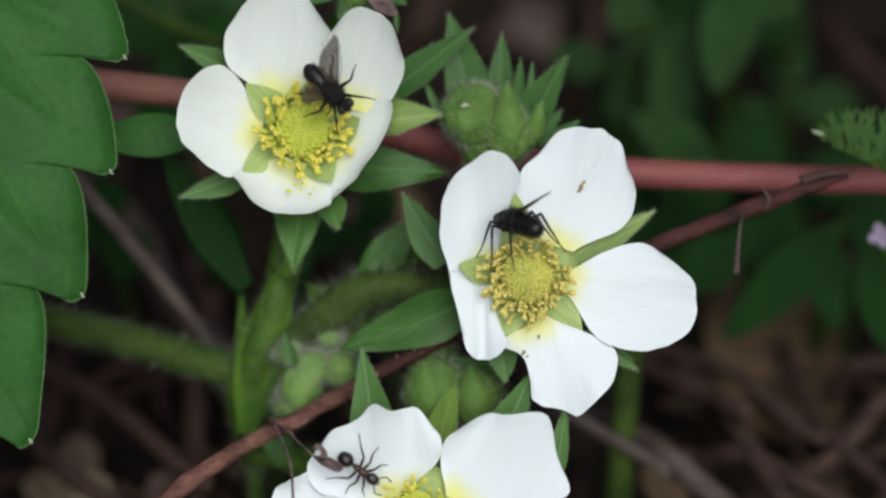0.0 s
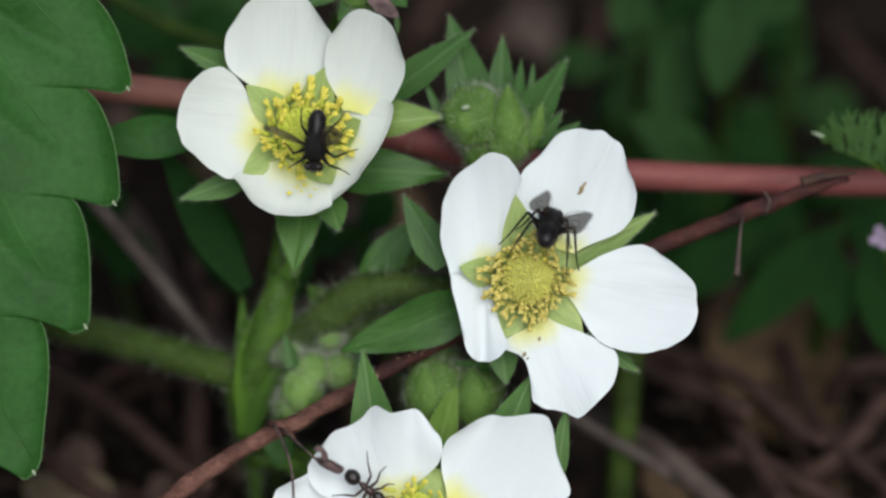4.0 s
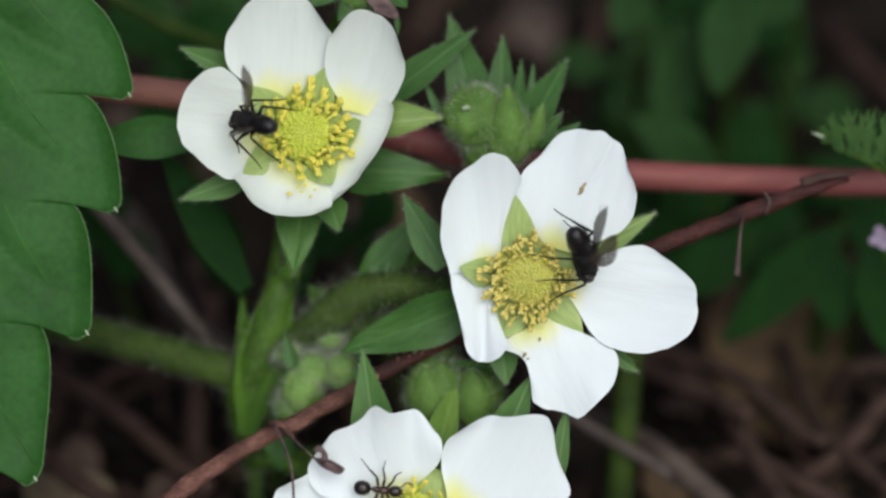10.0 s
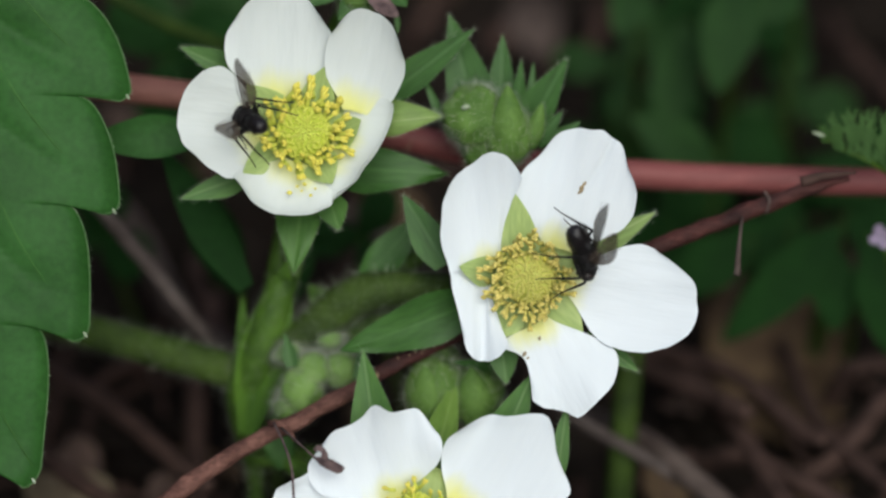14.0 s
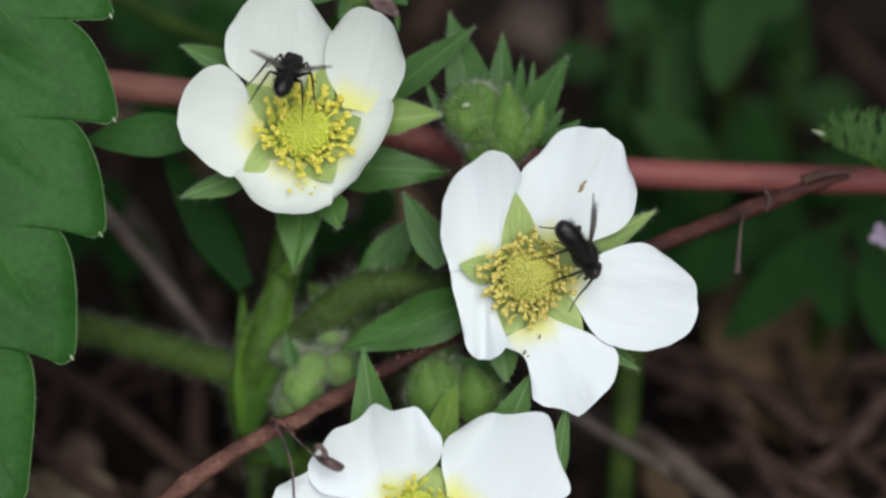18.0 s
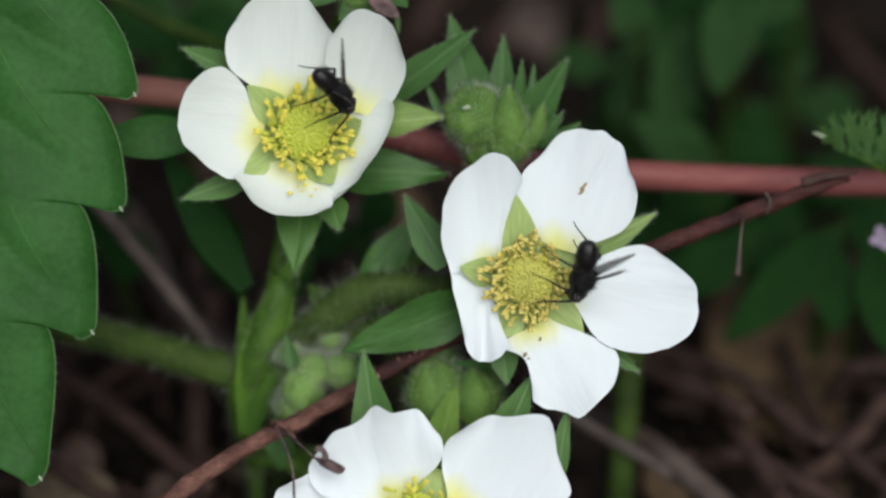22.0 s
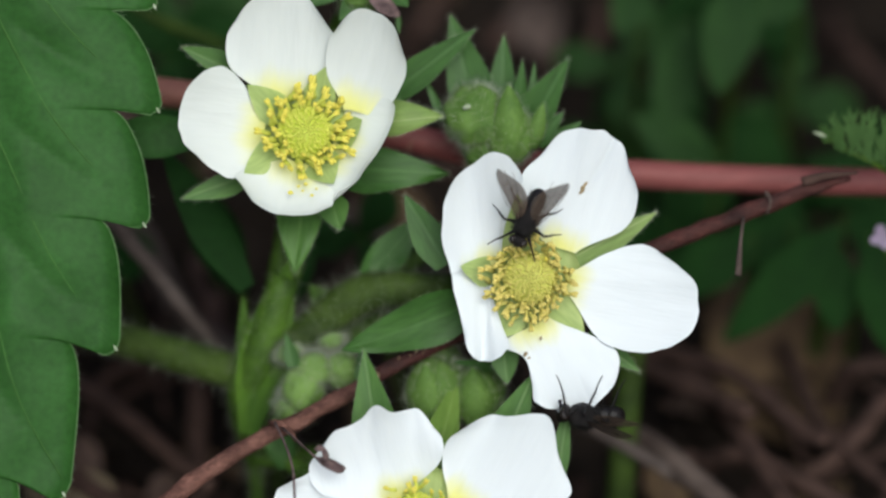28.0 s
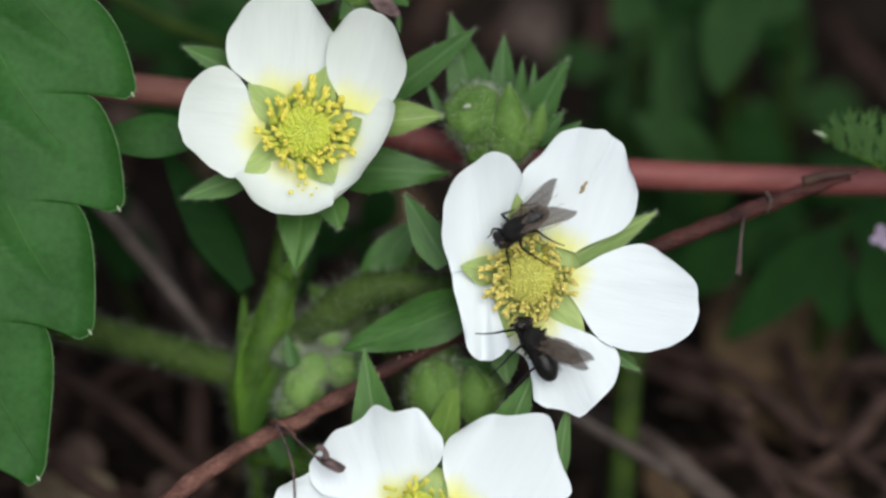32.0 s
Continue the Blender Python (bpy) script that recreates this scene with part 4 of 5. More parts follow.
# ---- low plants and litter behind ----
def clover(x, y, h, size, turn, seed, mat="leaf_shaded", leaves=3, slim=1.0, label="low three-part leaf on a thin stem, its green darkened for shade"):
    """A leaf of rounded leaflets on a stem from the ground."""
    rnd = random.Random(seed)
    c = thing("ground_leaf", Matrix.Translation(site(x, y, h)) @ VIEW, label, "leaf", "low leaves behind")
    for k in range(leaves):
        a = radians(turn + k * 360 / max(leaves, 3) + rnd.uniform(-12, 12))
        tip = (x + math.cos(a) * size, y - math.sin(a) * size, h + rnd.uniform(-2, 3))
        w = size * rnd.uniform(0.32, 0.46) * slim
        leafy("leaflet", c, mat, (x, y, h), tip, w, w, widest=0.6, stem=0.15, blunt=1.8, sag=0.08, fold=-0.12, ripple=0.0004, seed=seed + k, nu=14, nv=10)
    top = site(x, y, h)
    inv = c.matrix_world.inverted()
    foot = Vector((top.x + rnd.uniform(-0.008, 0.008), top.y + rnd.uniform(0, 0.01), -0.002))
    part("stem", tube([inv @ top, inv @ (top * 0.5 + foot * 0.5), inv @ foot], [0.0004, 0.0005, 0.0006], 8, 8), M["stem_dark"], c)


def build_behind():
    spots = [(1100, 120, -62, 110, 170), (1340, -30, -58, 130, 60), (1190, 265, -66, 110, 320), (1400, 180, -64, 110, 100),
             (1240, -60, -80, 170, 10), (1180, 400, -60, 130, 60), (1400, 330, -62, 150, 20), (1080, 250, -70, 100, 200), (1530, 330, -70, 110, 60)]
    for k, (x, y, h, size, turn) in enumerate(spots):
        clover(x, y, h - 18, size * 1.12, turn, 300 + 7 * k, mat="leaf_low" if k in (0, 3) else "leaf_shaded", slim=0.85 + 0.3 * (k % 3) / 2)
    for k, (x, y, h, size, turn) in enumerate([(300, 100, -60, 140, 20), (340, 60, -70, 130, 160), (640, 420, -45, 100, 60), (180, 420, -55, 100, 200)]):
        clover(x, y, h, size, turn, 500 + 7 * k, mat="leaf_low" if k == 1 else "leaf_shaded")
    # long leaves low on the ground
    bright = [((1270, 300, -60), (1120, 205, -58), 46), ((1310, -40, -56), (1268, 168, -54), 52), ((1215, 40, -66), (1175, 250, -64), 46), ((1140, -30, -60), (1090, 60, -58), 40), ((1420, -40, -60), (1330, 40, -58), 44)]
    slim = [((1490, 400, -44), (1280, 606, -46), 48), ((1330, 420, -50), (1180, 520, -52), 50), ((1470, 430, -46), (1480, 590, -46), 44), ((1540, 420, -44), (1590, 640, -45), 50),
            ((1400, 400, -54), (1250, 470, -54), 46), ((1500, 380, -52), (1640, 480, -50), 52), ((430, 520, -30), (330, 300, -30), 46), ((470, 560, -28), (560, 430, -27), 34)]
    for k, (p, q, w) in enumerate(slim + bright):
        g = thing("ground_leaf", Matrix.Translation(site(*p)) @ VIEW, "long leaf bending over the litter, its green darkened for shade", "leaf", "low leaves behind")
        leafy("leaf_blade", g, "leaf_low" if (p, q, w) in bright else "leaf_shaded", p, q, w, w, widest=0.45, stem=0.2, blunt=1.3, sag=0.06, fold=0.12, seed=600 + k, nu=14, nv=10)
        top, inv = site(*p), g.matrix_world.inverted()
        foot = Vector((top.x, top.y + 0.006, -0.002))
        part("stem", tube([inv @ top, inv @ (top * 0.5 + foot * 0.5), inv @ foot], [0.0004, 0.0005, 0.0006], 8, 8), M["stem_dark"], g)
    # the feathery leaf at the rim
    f = thing("feathery_leaf", Matrix.Translation(site(1550, 260, -14)) @ VIEW, "finely divided feathery green leaf", "leaf")
    rnd = random.Random(9)
    stalk("rachis", f, "stem", [(1450, 238, -12), (1500, 268, -13), (1560, 298, -14), (1700, 400, -30), (1800, 540, -83)], [2, 4, 5, 7, 7], n=18, sides=8)
    for k in range(24):
        u = k / 23
        bx, by = 1455 + 140 * u, 240 + 62 * u ** 0.8 + rnd.uniform(-6, 10)
        length = (24 + 66 * math.sin(min(u * 1.5, 1) * 1.57)) * rnd.uniform(0.6, 1.15)
        a = radians(112 - 30 * u + rnd.uniform(-24, 24))
        tip = (bx + math.cos(a) * length, by - math.sin(a) * length, -11.5)
        leafy("pinna", f, "feather", (bx, by, -12.5), tip, 4.5, 4.5, widest=0.35, stem=0.5, blunt=1.1, nu=8, nv=6)
        for w in (0.3, 0.5, 0.7):
            px, py = bx + math.cos(a) * length * w, by - math.sin(a) * length * w
            b = a + radians(rnd.choice((-34, 34)))
            leafy("pinna", f, "feather", (px, py, -12), (px + math.cos(b) * length * 0.38, py - math.sin(b) * length * 0.38, -11.6), 3.5, 3.5, widest=0.35, stem=0.5, blunt=1.1, nu=6, nv=4)
    leafy("pinna", f, "tip", (1462, 242, -11.5), (1438, 233, -11), 3, 3, widest=0.4, stem=0.5, blunt=1.2, nu=6, nv=4, label="pale withered leaflet tip")
    p = thing("lilac_flower", Matrix.Translation(site(1562, 420, -20)) @ VIEW, "tiny pale lilac blossom on a thin stem", "flower")
    for k in range(4):
        a = radians(20 + 90 * k)
        leafy("petal", p, "lilac", (1562, 420, -20), (1562 + 22 * math.cos(a), 420 - 22 * math.sin(a), -19), 9, 9, nu=8, nv=6)
    stalk("stem", p, "stem", [(1562, 420, -20), (1580, 520, -26), (1590, 900, -50)], [4, 5, 5], n=10, sides=8)


build_behind()


def build_shade_ring():
    """Dense dark plants added out of view, to the sides and behind, to block low sky light."""
    rnd = random.Random(40)
    pieces = []
    for k in range(420):
        a = radians(rnd.uniform(-35, 215))
        r = rnd.uniform(0.20, 0.45)
        foot = Vector((math.cos(a) * r, 0.03 + math.sin(a) * r, 0))
        length = rnd.uniform(0.06, 0.26)
        m = Matrix.Translation(foot) @ pose(0, 0, 0, 0, 0, rnd.uniform(0, 360)) @ pose(0, 0, 0, rnd.uniform(50, 88))
        w = length * rnd.uniform(0.10, 0.22)
        pieces.append(moved(blade(length, w, w, 0.5, 0.2, 1.3, 0.1, 0.1, nu=6, nv=4, seed=k, thick=0.0003), m))
    ob = part("unseen_undergrowth", joined(pieces), M["leaf_shaded"])
    tagged(ob, "unseen added plants that block low sky light", "plants", kind="stuff")


build_shade_ring()


def lying(x, y, lift, dx, dy):
    """Where the line of sight through x, y meets the height lift over the soil, moved by dx, dy."""
    p = site(x, y, 0)
    way = (p - EYE).normalized()
    q = EYE + way * ((EYE.z - lift) / -way.z)
    return q + Vector((dx, dy, 0))


def litter_stem(a, b, radius, mat, seed, lift=(0.004, 0.012)):
    """A dry stem lying on the soil between two lines of sight."""
    rnd = random.Random(seed)
    p, q = lying(*a, lift[0], 0, 0), lying(*b, lift[1], 0, 0)
    s = thing("dry_stem", Matrix.Translation((p + q) / 2), "dry brown dead stem lying on the soil", "stem", "dead stems")
    mid = (p + q) / 2 + Vector((rnd.uniform(-.003, .003), rnd.uniform(-.003, .003), rnd.uniform(0, 0.003)))
    off = (p + q) / 2
    ends = [p + (p - q) * 0.15, p, mid, q, q + (q - p) * 0.15]
    part("stalk", tube([e - off for e in ends], [radius * 0.8, radius, radius * rnd.uniform(0.8, 1.1), radius, radius * 0.7], 22, 9, 0.25, seed), M[mat], s)


def build_litter():
    rnd = random.Random(77)
    named = [((130, 315), (300, 520), .0016), ((300, 520), (400, 620), .0014), ((60, 640), (330, 830), .0012), ((50, 765), (205, 895), .0012),
             ((1020, 735), (1290, 900), .0014), ((1210, 650), (1390, 890), .0014), ((1120, 640), (1300, 720), .0012), ((720, 90), (790, -20), .0013),
             ((350, 860), (375, 560), .0013), ((1480, 40), (1568, 150), .0013), ((560, 395), (700, 445), .0014), ((1250, 820), (1500, 900), .0012),
             ((380, 420), (400, 620), .0012), ((980, 120), (1060, 20), .0011), ((1160, 620), (1420, 760), .0011), ((1330, 900), (1560, 720), .0012), ((1400, 640), (1570, 860), .0010), ((1480, 700), (1590, 640), .0012)]
    for k, (a, b, r) in enumerate(named):
        litter_stem(a, b, r, "dry_pale" if k in (0, 1, 4, 10) else "dry", 800 + k, (0.010, 0.018))
    for k in range(62):
        x, y = rnd.uniform(-100, 1660), rnd.uniform(260, 1000)
        a, l = rnd.uniform(0, 6.28), rnd.uniform(60, 230)
        litter_stem((x, y), (x + math.cos(a) * l, y + math.sin(a) * l), rnd.uniform(0.0003, 0.0008), "dry", 900 + k, (rnd.uniform(0.001, 0.006), rnd.uniform(0.001, 0.006)))
    # dead leaves
    dead = [(1370, 660, 0.022, 0.017, "dead", 30), (1330, 610, 0.014, 0.011, "dead", 120), (1400, 720, 0.014, 0.010, "dead", 200), (955, 50, 0.0125, 0.0085, "dry_pale", 5), (120, 905, 0.013, 0.010, "straw", 40),
            (1510, 785, 0.007, 0.005, "dry", 140), (1180, 860, 0.010, 0.006, "dead", 10), (700, 380, 0.010, 0.006, "dead", 70), (1430, 880, 0.014, 0.008, "dead", 160)]
    for k in range(26):
        dead.append((rnd.uniform(-60, 1640), rnd.uniform(-100, 980), rnd.uniform(0.004, 0.009), rnd.uniform(0.0025, 0.005), rnd.choice(("dead", "dry", "husk")), rnd.uniform(0, 360)))
    for k, (x, y, length, width, mat, turn) in enumerate(dead):
        q = lying(x, y, 0.005, 0, 0)
        m = Matrix.Translation(q) @ pose(0, 0, 0, 0, 0, turn) @ pose(0, 0, 0, rnd.uniform(5, 35), rnd.uniform(-20, 20)) @ Matrix.Translation((0, -length * 0.5, 0))
        data = blade(length, width * 0.5, width * 0.5, 0.5, 0.2, 1.6, 0.12, 0.3, 0.0005, 0.08, thick=0.0002, seed=k)
        ob = thing("dead_leaf", m, "", "dead leaf")
        part("leaf_blade", data, M[mat], ob)
        part("midrib", tube([(0, 0, 0.0001), (0, length * 0.3, length * 0.10), (0, length * 0.6, length * 0.115), (0, length * 0.95, length * 0.02)], [0.0003, 0.0001], 10, 6), M["dry"], ob)
        tagged(ob, "withered brown leaf lying on the soil", "dead leaf", "dead leaves")
    # crumbs of soil and bits of straw
    bits = []
    for k in range(900):
        p = lying(rnd.uniform(-200, 1760), rnd.uniform(-200, 1050), 0.0015, 0, 0)
        r = rnd.uniform(0.0004, 0.0016)
        bits.append(moved(ball(r * rnd.uniform(1, 2.4), r, r * 0.7, 4, 6, 1, 0.4, k), Matrix.Translation(p) @ pose(0, 0, 0, rnd.uniform(-30, 30), rnd.uniform(-30, 30), rnd.uniform(0, 360))))
    ob = part("soil_crumbs", joined(bits), M["soil"])
    tagged(ob, "crumbs of soil, darkened for shade like the ground", "soil", kind="stuff")


build_litter()


# ---- insects ----
MM = 0.001


def leg_mesh(size, points, radii):
    return tube([Vector(p) * MM * size for p in points], [r * MM * size for r in radii], 20, 7)


def wing_mesh(side, size):
    """A fly's wing from its hinge backwards along -x."""
    rows = []
    n = 16
    for i in range(n + 1):
        s = i / n
        trail = -0.10 - 1.35 * math.sin(math.pi * min(max(s, 0), 1) ** 0.80) ** 0.95
        close = math.sqrt(max(1 - s ** 6, 0.0))
        rows.append((-s * 5.7, (0.55 - 0.25 * (1 - s)) * close, (trail * 1.0) * close if s > 0 else -0.15))
    vs, fs = [], []
    nv = 6
    for x, a, b in rows:
        for j in range(nv + 1):
            w = j / nv
            y = (a + (b - a) * w)
            z = 0.10 * math.sin(w * 9) * (0.4 + 0.1 * x / 5)
            vs.append(Vector((x, y * side, z)) * MM * size)
    k = nv + 1
    for i in range(n):
        for j in range(nv):
            fs.append((i * k + j, i * k + j + 1, (i + 1) * k + j + 1, (i + 1) * k + j))
    return vs, fs


def vein_mesh(side, size):
    lines = [[(0, 0.3), (-2.5, 0.62), (-5.2, 0.35), (-5.65, -0.1)], [(0, 0.15), (-2.8, 0.25), (-5.5, -0.05)], [(0, 0), (-2.2, -0.2), (-3.8, -0.35), (-5.4, -0.5)],
             [(0, -0.05), (-1.8, -0.55), (-3.6, -0.95), (-4.8, -1.1)], [(-0.1, -0.1), (-1.5, -0.9), (-2.6, -1.25)], [(-3.3, -0.32), (-3.25, -0.88)], [(-2.0, -0.18), (-1.95, -0.6)]]
    return joined([tube([Vector((x, y * side, 0.03)) * MM * size for x, y in l], [0.034 * MM * size, 0.014 * MM * size], 8, 5) for l in lines])


LEGS = {"front": [(0.75, 0.55, -0.7), (1.85, 1.45, 0.15), (2.6, 2.15, -1.8), (3.5, 2.8, -3.3)],
        "middle": [(0.0, 0.65, -0.8), (0.35, 2.3, 0.2), (-0.25, 3.2, -2.0), (-0.65, 4.0, -3.5)],
        "hind": [(-0.7, 0.55, -0.75), (-2.0, 1.75, 0.5), (-2.5, 2.5, -1.9), (-3.2, 3.0, -3.6)]}


def fly(label, size, span):
    """A small black fly, head along x, back to z. Returns it with its wings and legs."""
    K = MM * size
    f = thing("fly", Matrix.Identity(4), label, "fly", "flies")
    part("thorax", moved(ball(1.45 * K, 1.16 * K, 1.28 * K, 14, 18, 0.72, 0.05, 2), pose(0, 0, 0, 0, 6)), M["fly"], f)
    part("scutellum", moved(ball(0.62 * K, 0.70 * K, 0.52 * K, 8, 12), pose(-1.15 * K, 0, 0.38 * K)), M["fly"], f)
    part("waist", moved(ball(1.1 * K, 0.92 * K, 0.98 * K, 10, 14), pose(-1.3 * K, 0, -0.2 * K)), M["fly"], f)
    ab = part("abdomen", moved(ball(1.72 * K, 0.98 * K, 1.06 * K, 16, 20, 0.78, 0.04, 4), pose(-2.4 * K, 0, -0.22 * K, 0, -8)), M["fly_grey"], f)
    for k in range(4):
        x = -1.65 - 0.52 * k
        r = 0.99 * math.sqrt(max(1 - ((x + 2.4) / 1.66) ** 2, 0.05)) ** 0.72
        ring = [(Vector((x, math.cos(a) * r * 1.01, math.sin(a) * r * 1.08 - 0.22 - 0.14 * (x + 2.4))) * K) for a in [i * math.pi / 8 for i in range(17)]]
        part("abdomen_band", tube(ring, [0.03 * K, 0.03 * K], 20, 5), M["fly"], ab)
    hd = part("head", moved(ball(0.62 * K, 0.96 * K, 0.90 * K, 10, 16, 0.8), pose(1.85 * K, 0, -0.15 * K)), M["fly"], f)
    for s in (1, -1):
        part("eye", moved(ball(0.54 * K, 0.50 * K, 0.76 * K, 10, 14), pose(1.93 * K, s * 0.56 * K, -0.05 * K)), M["eye"], hd)
        part("antenna", leg_mesh(size, [(2.3, s * 0.14, 0.1), (2.6, s * 0.18, -0.1), (2.65, s * 0.2, -0.45)], [0.07, 0.09, 0.05]), M["fly"], hd)
        part("cheek", moved(ball(0.18 * K, 0.15 * K, 0.30 * K, 6, 10), pose(2.30 * K, s * 0.22 * K, -0.25 * K)), M["face"], hd, "silvery face patch")
    part("proboscis", leg_mesh(size, [(2.15, 0, -0.6), (2.3, 0, -1.0), (2.35, 0, -1.35)], [0.16, 0.13, 0.2]), M["fly"], hd)
    legs = []
    for hip, knee, ankle, toe in LEGS.values():
        for s in (1, -1):
            h, k, n, e = (Vector((x, y * s, z)) for x, y, z in (hip, knee, ankle, toe))
            leg = part("leg", leg_mesh(size, [h, h.lerp(k, 0.5) + Vector((0, 0, 0.08)), k], [0.17, 0.24, 0.17, 0.12]), M["fly"], f)
            part("tibia", leg_mesh(size, [k, k.lerp(n, 0.5) + Vector((0.05, 0, 0)), n], [0.12, 0.13, 0.11, 0.09]), M["fly"], leg)
            part("tarsus", leg_mesh(size, [n, n.lerp(e, 0.5) + Vector((0, 0, -0.12)), e], [0.085, 0.07, 0.06, 0.05]), M["fly"], leg)
            vs, fs = [], []
            for i in range(14):
                u = (i + 0.5) / 14
                p = k.lerp(n, u)
                d = Vector((math.sin(i * 2.4), math.cos(i * 2.4) * 0.8, 0.3)).normalized() + (n - k).normalized() * 0.6
                spike(vs, fs, p * K, d.normalized() * 0.36 * K, 0.02 * K)
            tagged(part("bristles", (vs, fs), M["fly"], leg), kind="stuff")
            legs.append((leg, h * K, s))
    rnd = random.Random(3)
    vs, fs = [], []
    for k in range(520):
        a, b = rnd.uniform(-0.6, math.pi + 0.6), rnd.uniform(-0.9, 0.9)
        d = Vector((b, math.cos(a), math.sin(a))).normalized()
        if k % 5 < 3:
            p = Vector((d.x * 1.38, d.y * 1.12, d.z * 1.22))
        else:
            p = Vector((d.x * 1.55 - 2.4, d.y * 0.93, d.z * 0.98 - 0.22))
        spike(vs, fs, p * K, (d + Vector((-0.6, 0, 0))).normalized() * rnd.uniform(0.3, 0.85) * K, 0.022 * K)
    tagged(part("bristles", (vs, fs), M["fly"], f), kind="stuff")
    wings = []
    for s in (1, -1):
        w = part("wing", wing_mesh(s, size * span), M["wing"], f, "smoky translucent wing")
        part("vein", vein_mesh(s, size * span), M["wing_vein"], w)
        wings.append(w)
    return f, wings, legs


def ant(label):
    """A black ant with a brownish middle, head along x, back to z."""
    a = thing("ant", Matrix.Identity(4), label, "ant")
    part("gaster", moved(ball(0.84 * MM, 0.74 * MM, 0.72 * MM, 12, 16, 0.9), pose(-1.75 * MM, 0, 0.1 * MM)), M["ant"], a)
    part("petiole", moved(ball(0.22 * MM, 0.18 * MM, 0.34 * MM, 8, 10), pose(-0.75 * MM, 0, 0)), M["ant_brown"], a)
    part("thorax", joined([moved(ball(0.66 * MM, 0.42 * MM, 0.42 * MM, 10, 12), pose(0.38 * MM, 0, 0.08 * MM, 0, 8)), moved(ball(0.52 * MM, 0.33 * MM, 0.34 * MM, 8, 12), pose(-0.36 * MM, 0, 0.0))]), M["ant_brown"], a)
    hd = part("head", moved(ball(0.64 * MM, 0.56 * MM, 0.42 * MM, 10, 14, 0.8), pose(1.45 * MM, 0, 0.0)), M["ant"], a)
    for s in (1, -1):
        part("antenna", leg_mesh(1.0, [(1.75, s * 0.2, 0.1), (2.2, s * 0.75, 0.4), (2.5, s * 0.95, 0.2), (3.1, s * 0.8, -0.3)], [0.07, 0.06, 0.06, 0.07]), M["ant_brown"], hd)
        part("mandible", leg_mesh(1.0, [(1.9, s * 0.22, -0.1), (2.15, s * 0.15, -0.15), (2.25, s * 0.02, -0.15)], [0.09, 0.07, 0.03]), M["ant_brown"], hd)
        for hip, knee, ankle, toe in ([(0.6, 0.25, -0.2), (1.05, 0.85, 0.45), (1.35, 1.55, -0.35), (1.9, 1.9, -0.9)], [(0.2, 0.28, -0.2), (0.35, 1.15, 0.6), (0.05, 2.0, -0.3), (0.2, 2.8, -0.9)], [(-0.2, 0.26, -0.2), (-0.45, 1.25, 0.65), (-1.35, 1.9, -0.2), (-2.2, 2.75, -0.9)]):
            h, k, n, e = (Vector((x, y * s, z)) for x, y, z in (hip, knee, ankle, toe))
            leg = part("leg", leg_mesh(1.0, [h, h.lerp(k, 0.5), k], [0.11, 0.15, 0.12]), M["ant_brown"], a)
            part("tibia", leg_mesh(1.0, [k, k.lerp(n, 0.5), n], [0.10, 0.11, 0.08]), M["ant_brown"], leg)
            part("tarsus", leg_mesh(1.0, [n, n.lerp(e, 0.5) + Vector((0, 0, -0.1)), e], [0.07, 0.055, 0.04]), M["ant_brown"], leg)
    return a


fly_a, wings_a, legs_a = fly("small black fly with smoky wings on the cupped flower", 0.92, 1.14)
fly_b, wings_b, legs_b = fly("small black bristly fly with smoky wings on the open flower", 1.03, 1.04)
ant_a = ant("black ant with brown legs on a white petal")


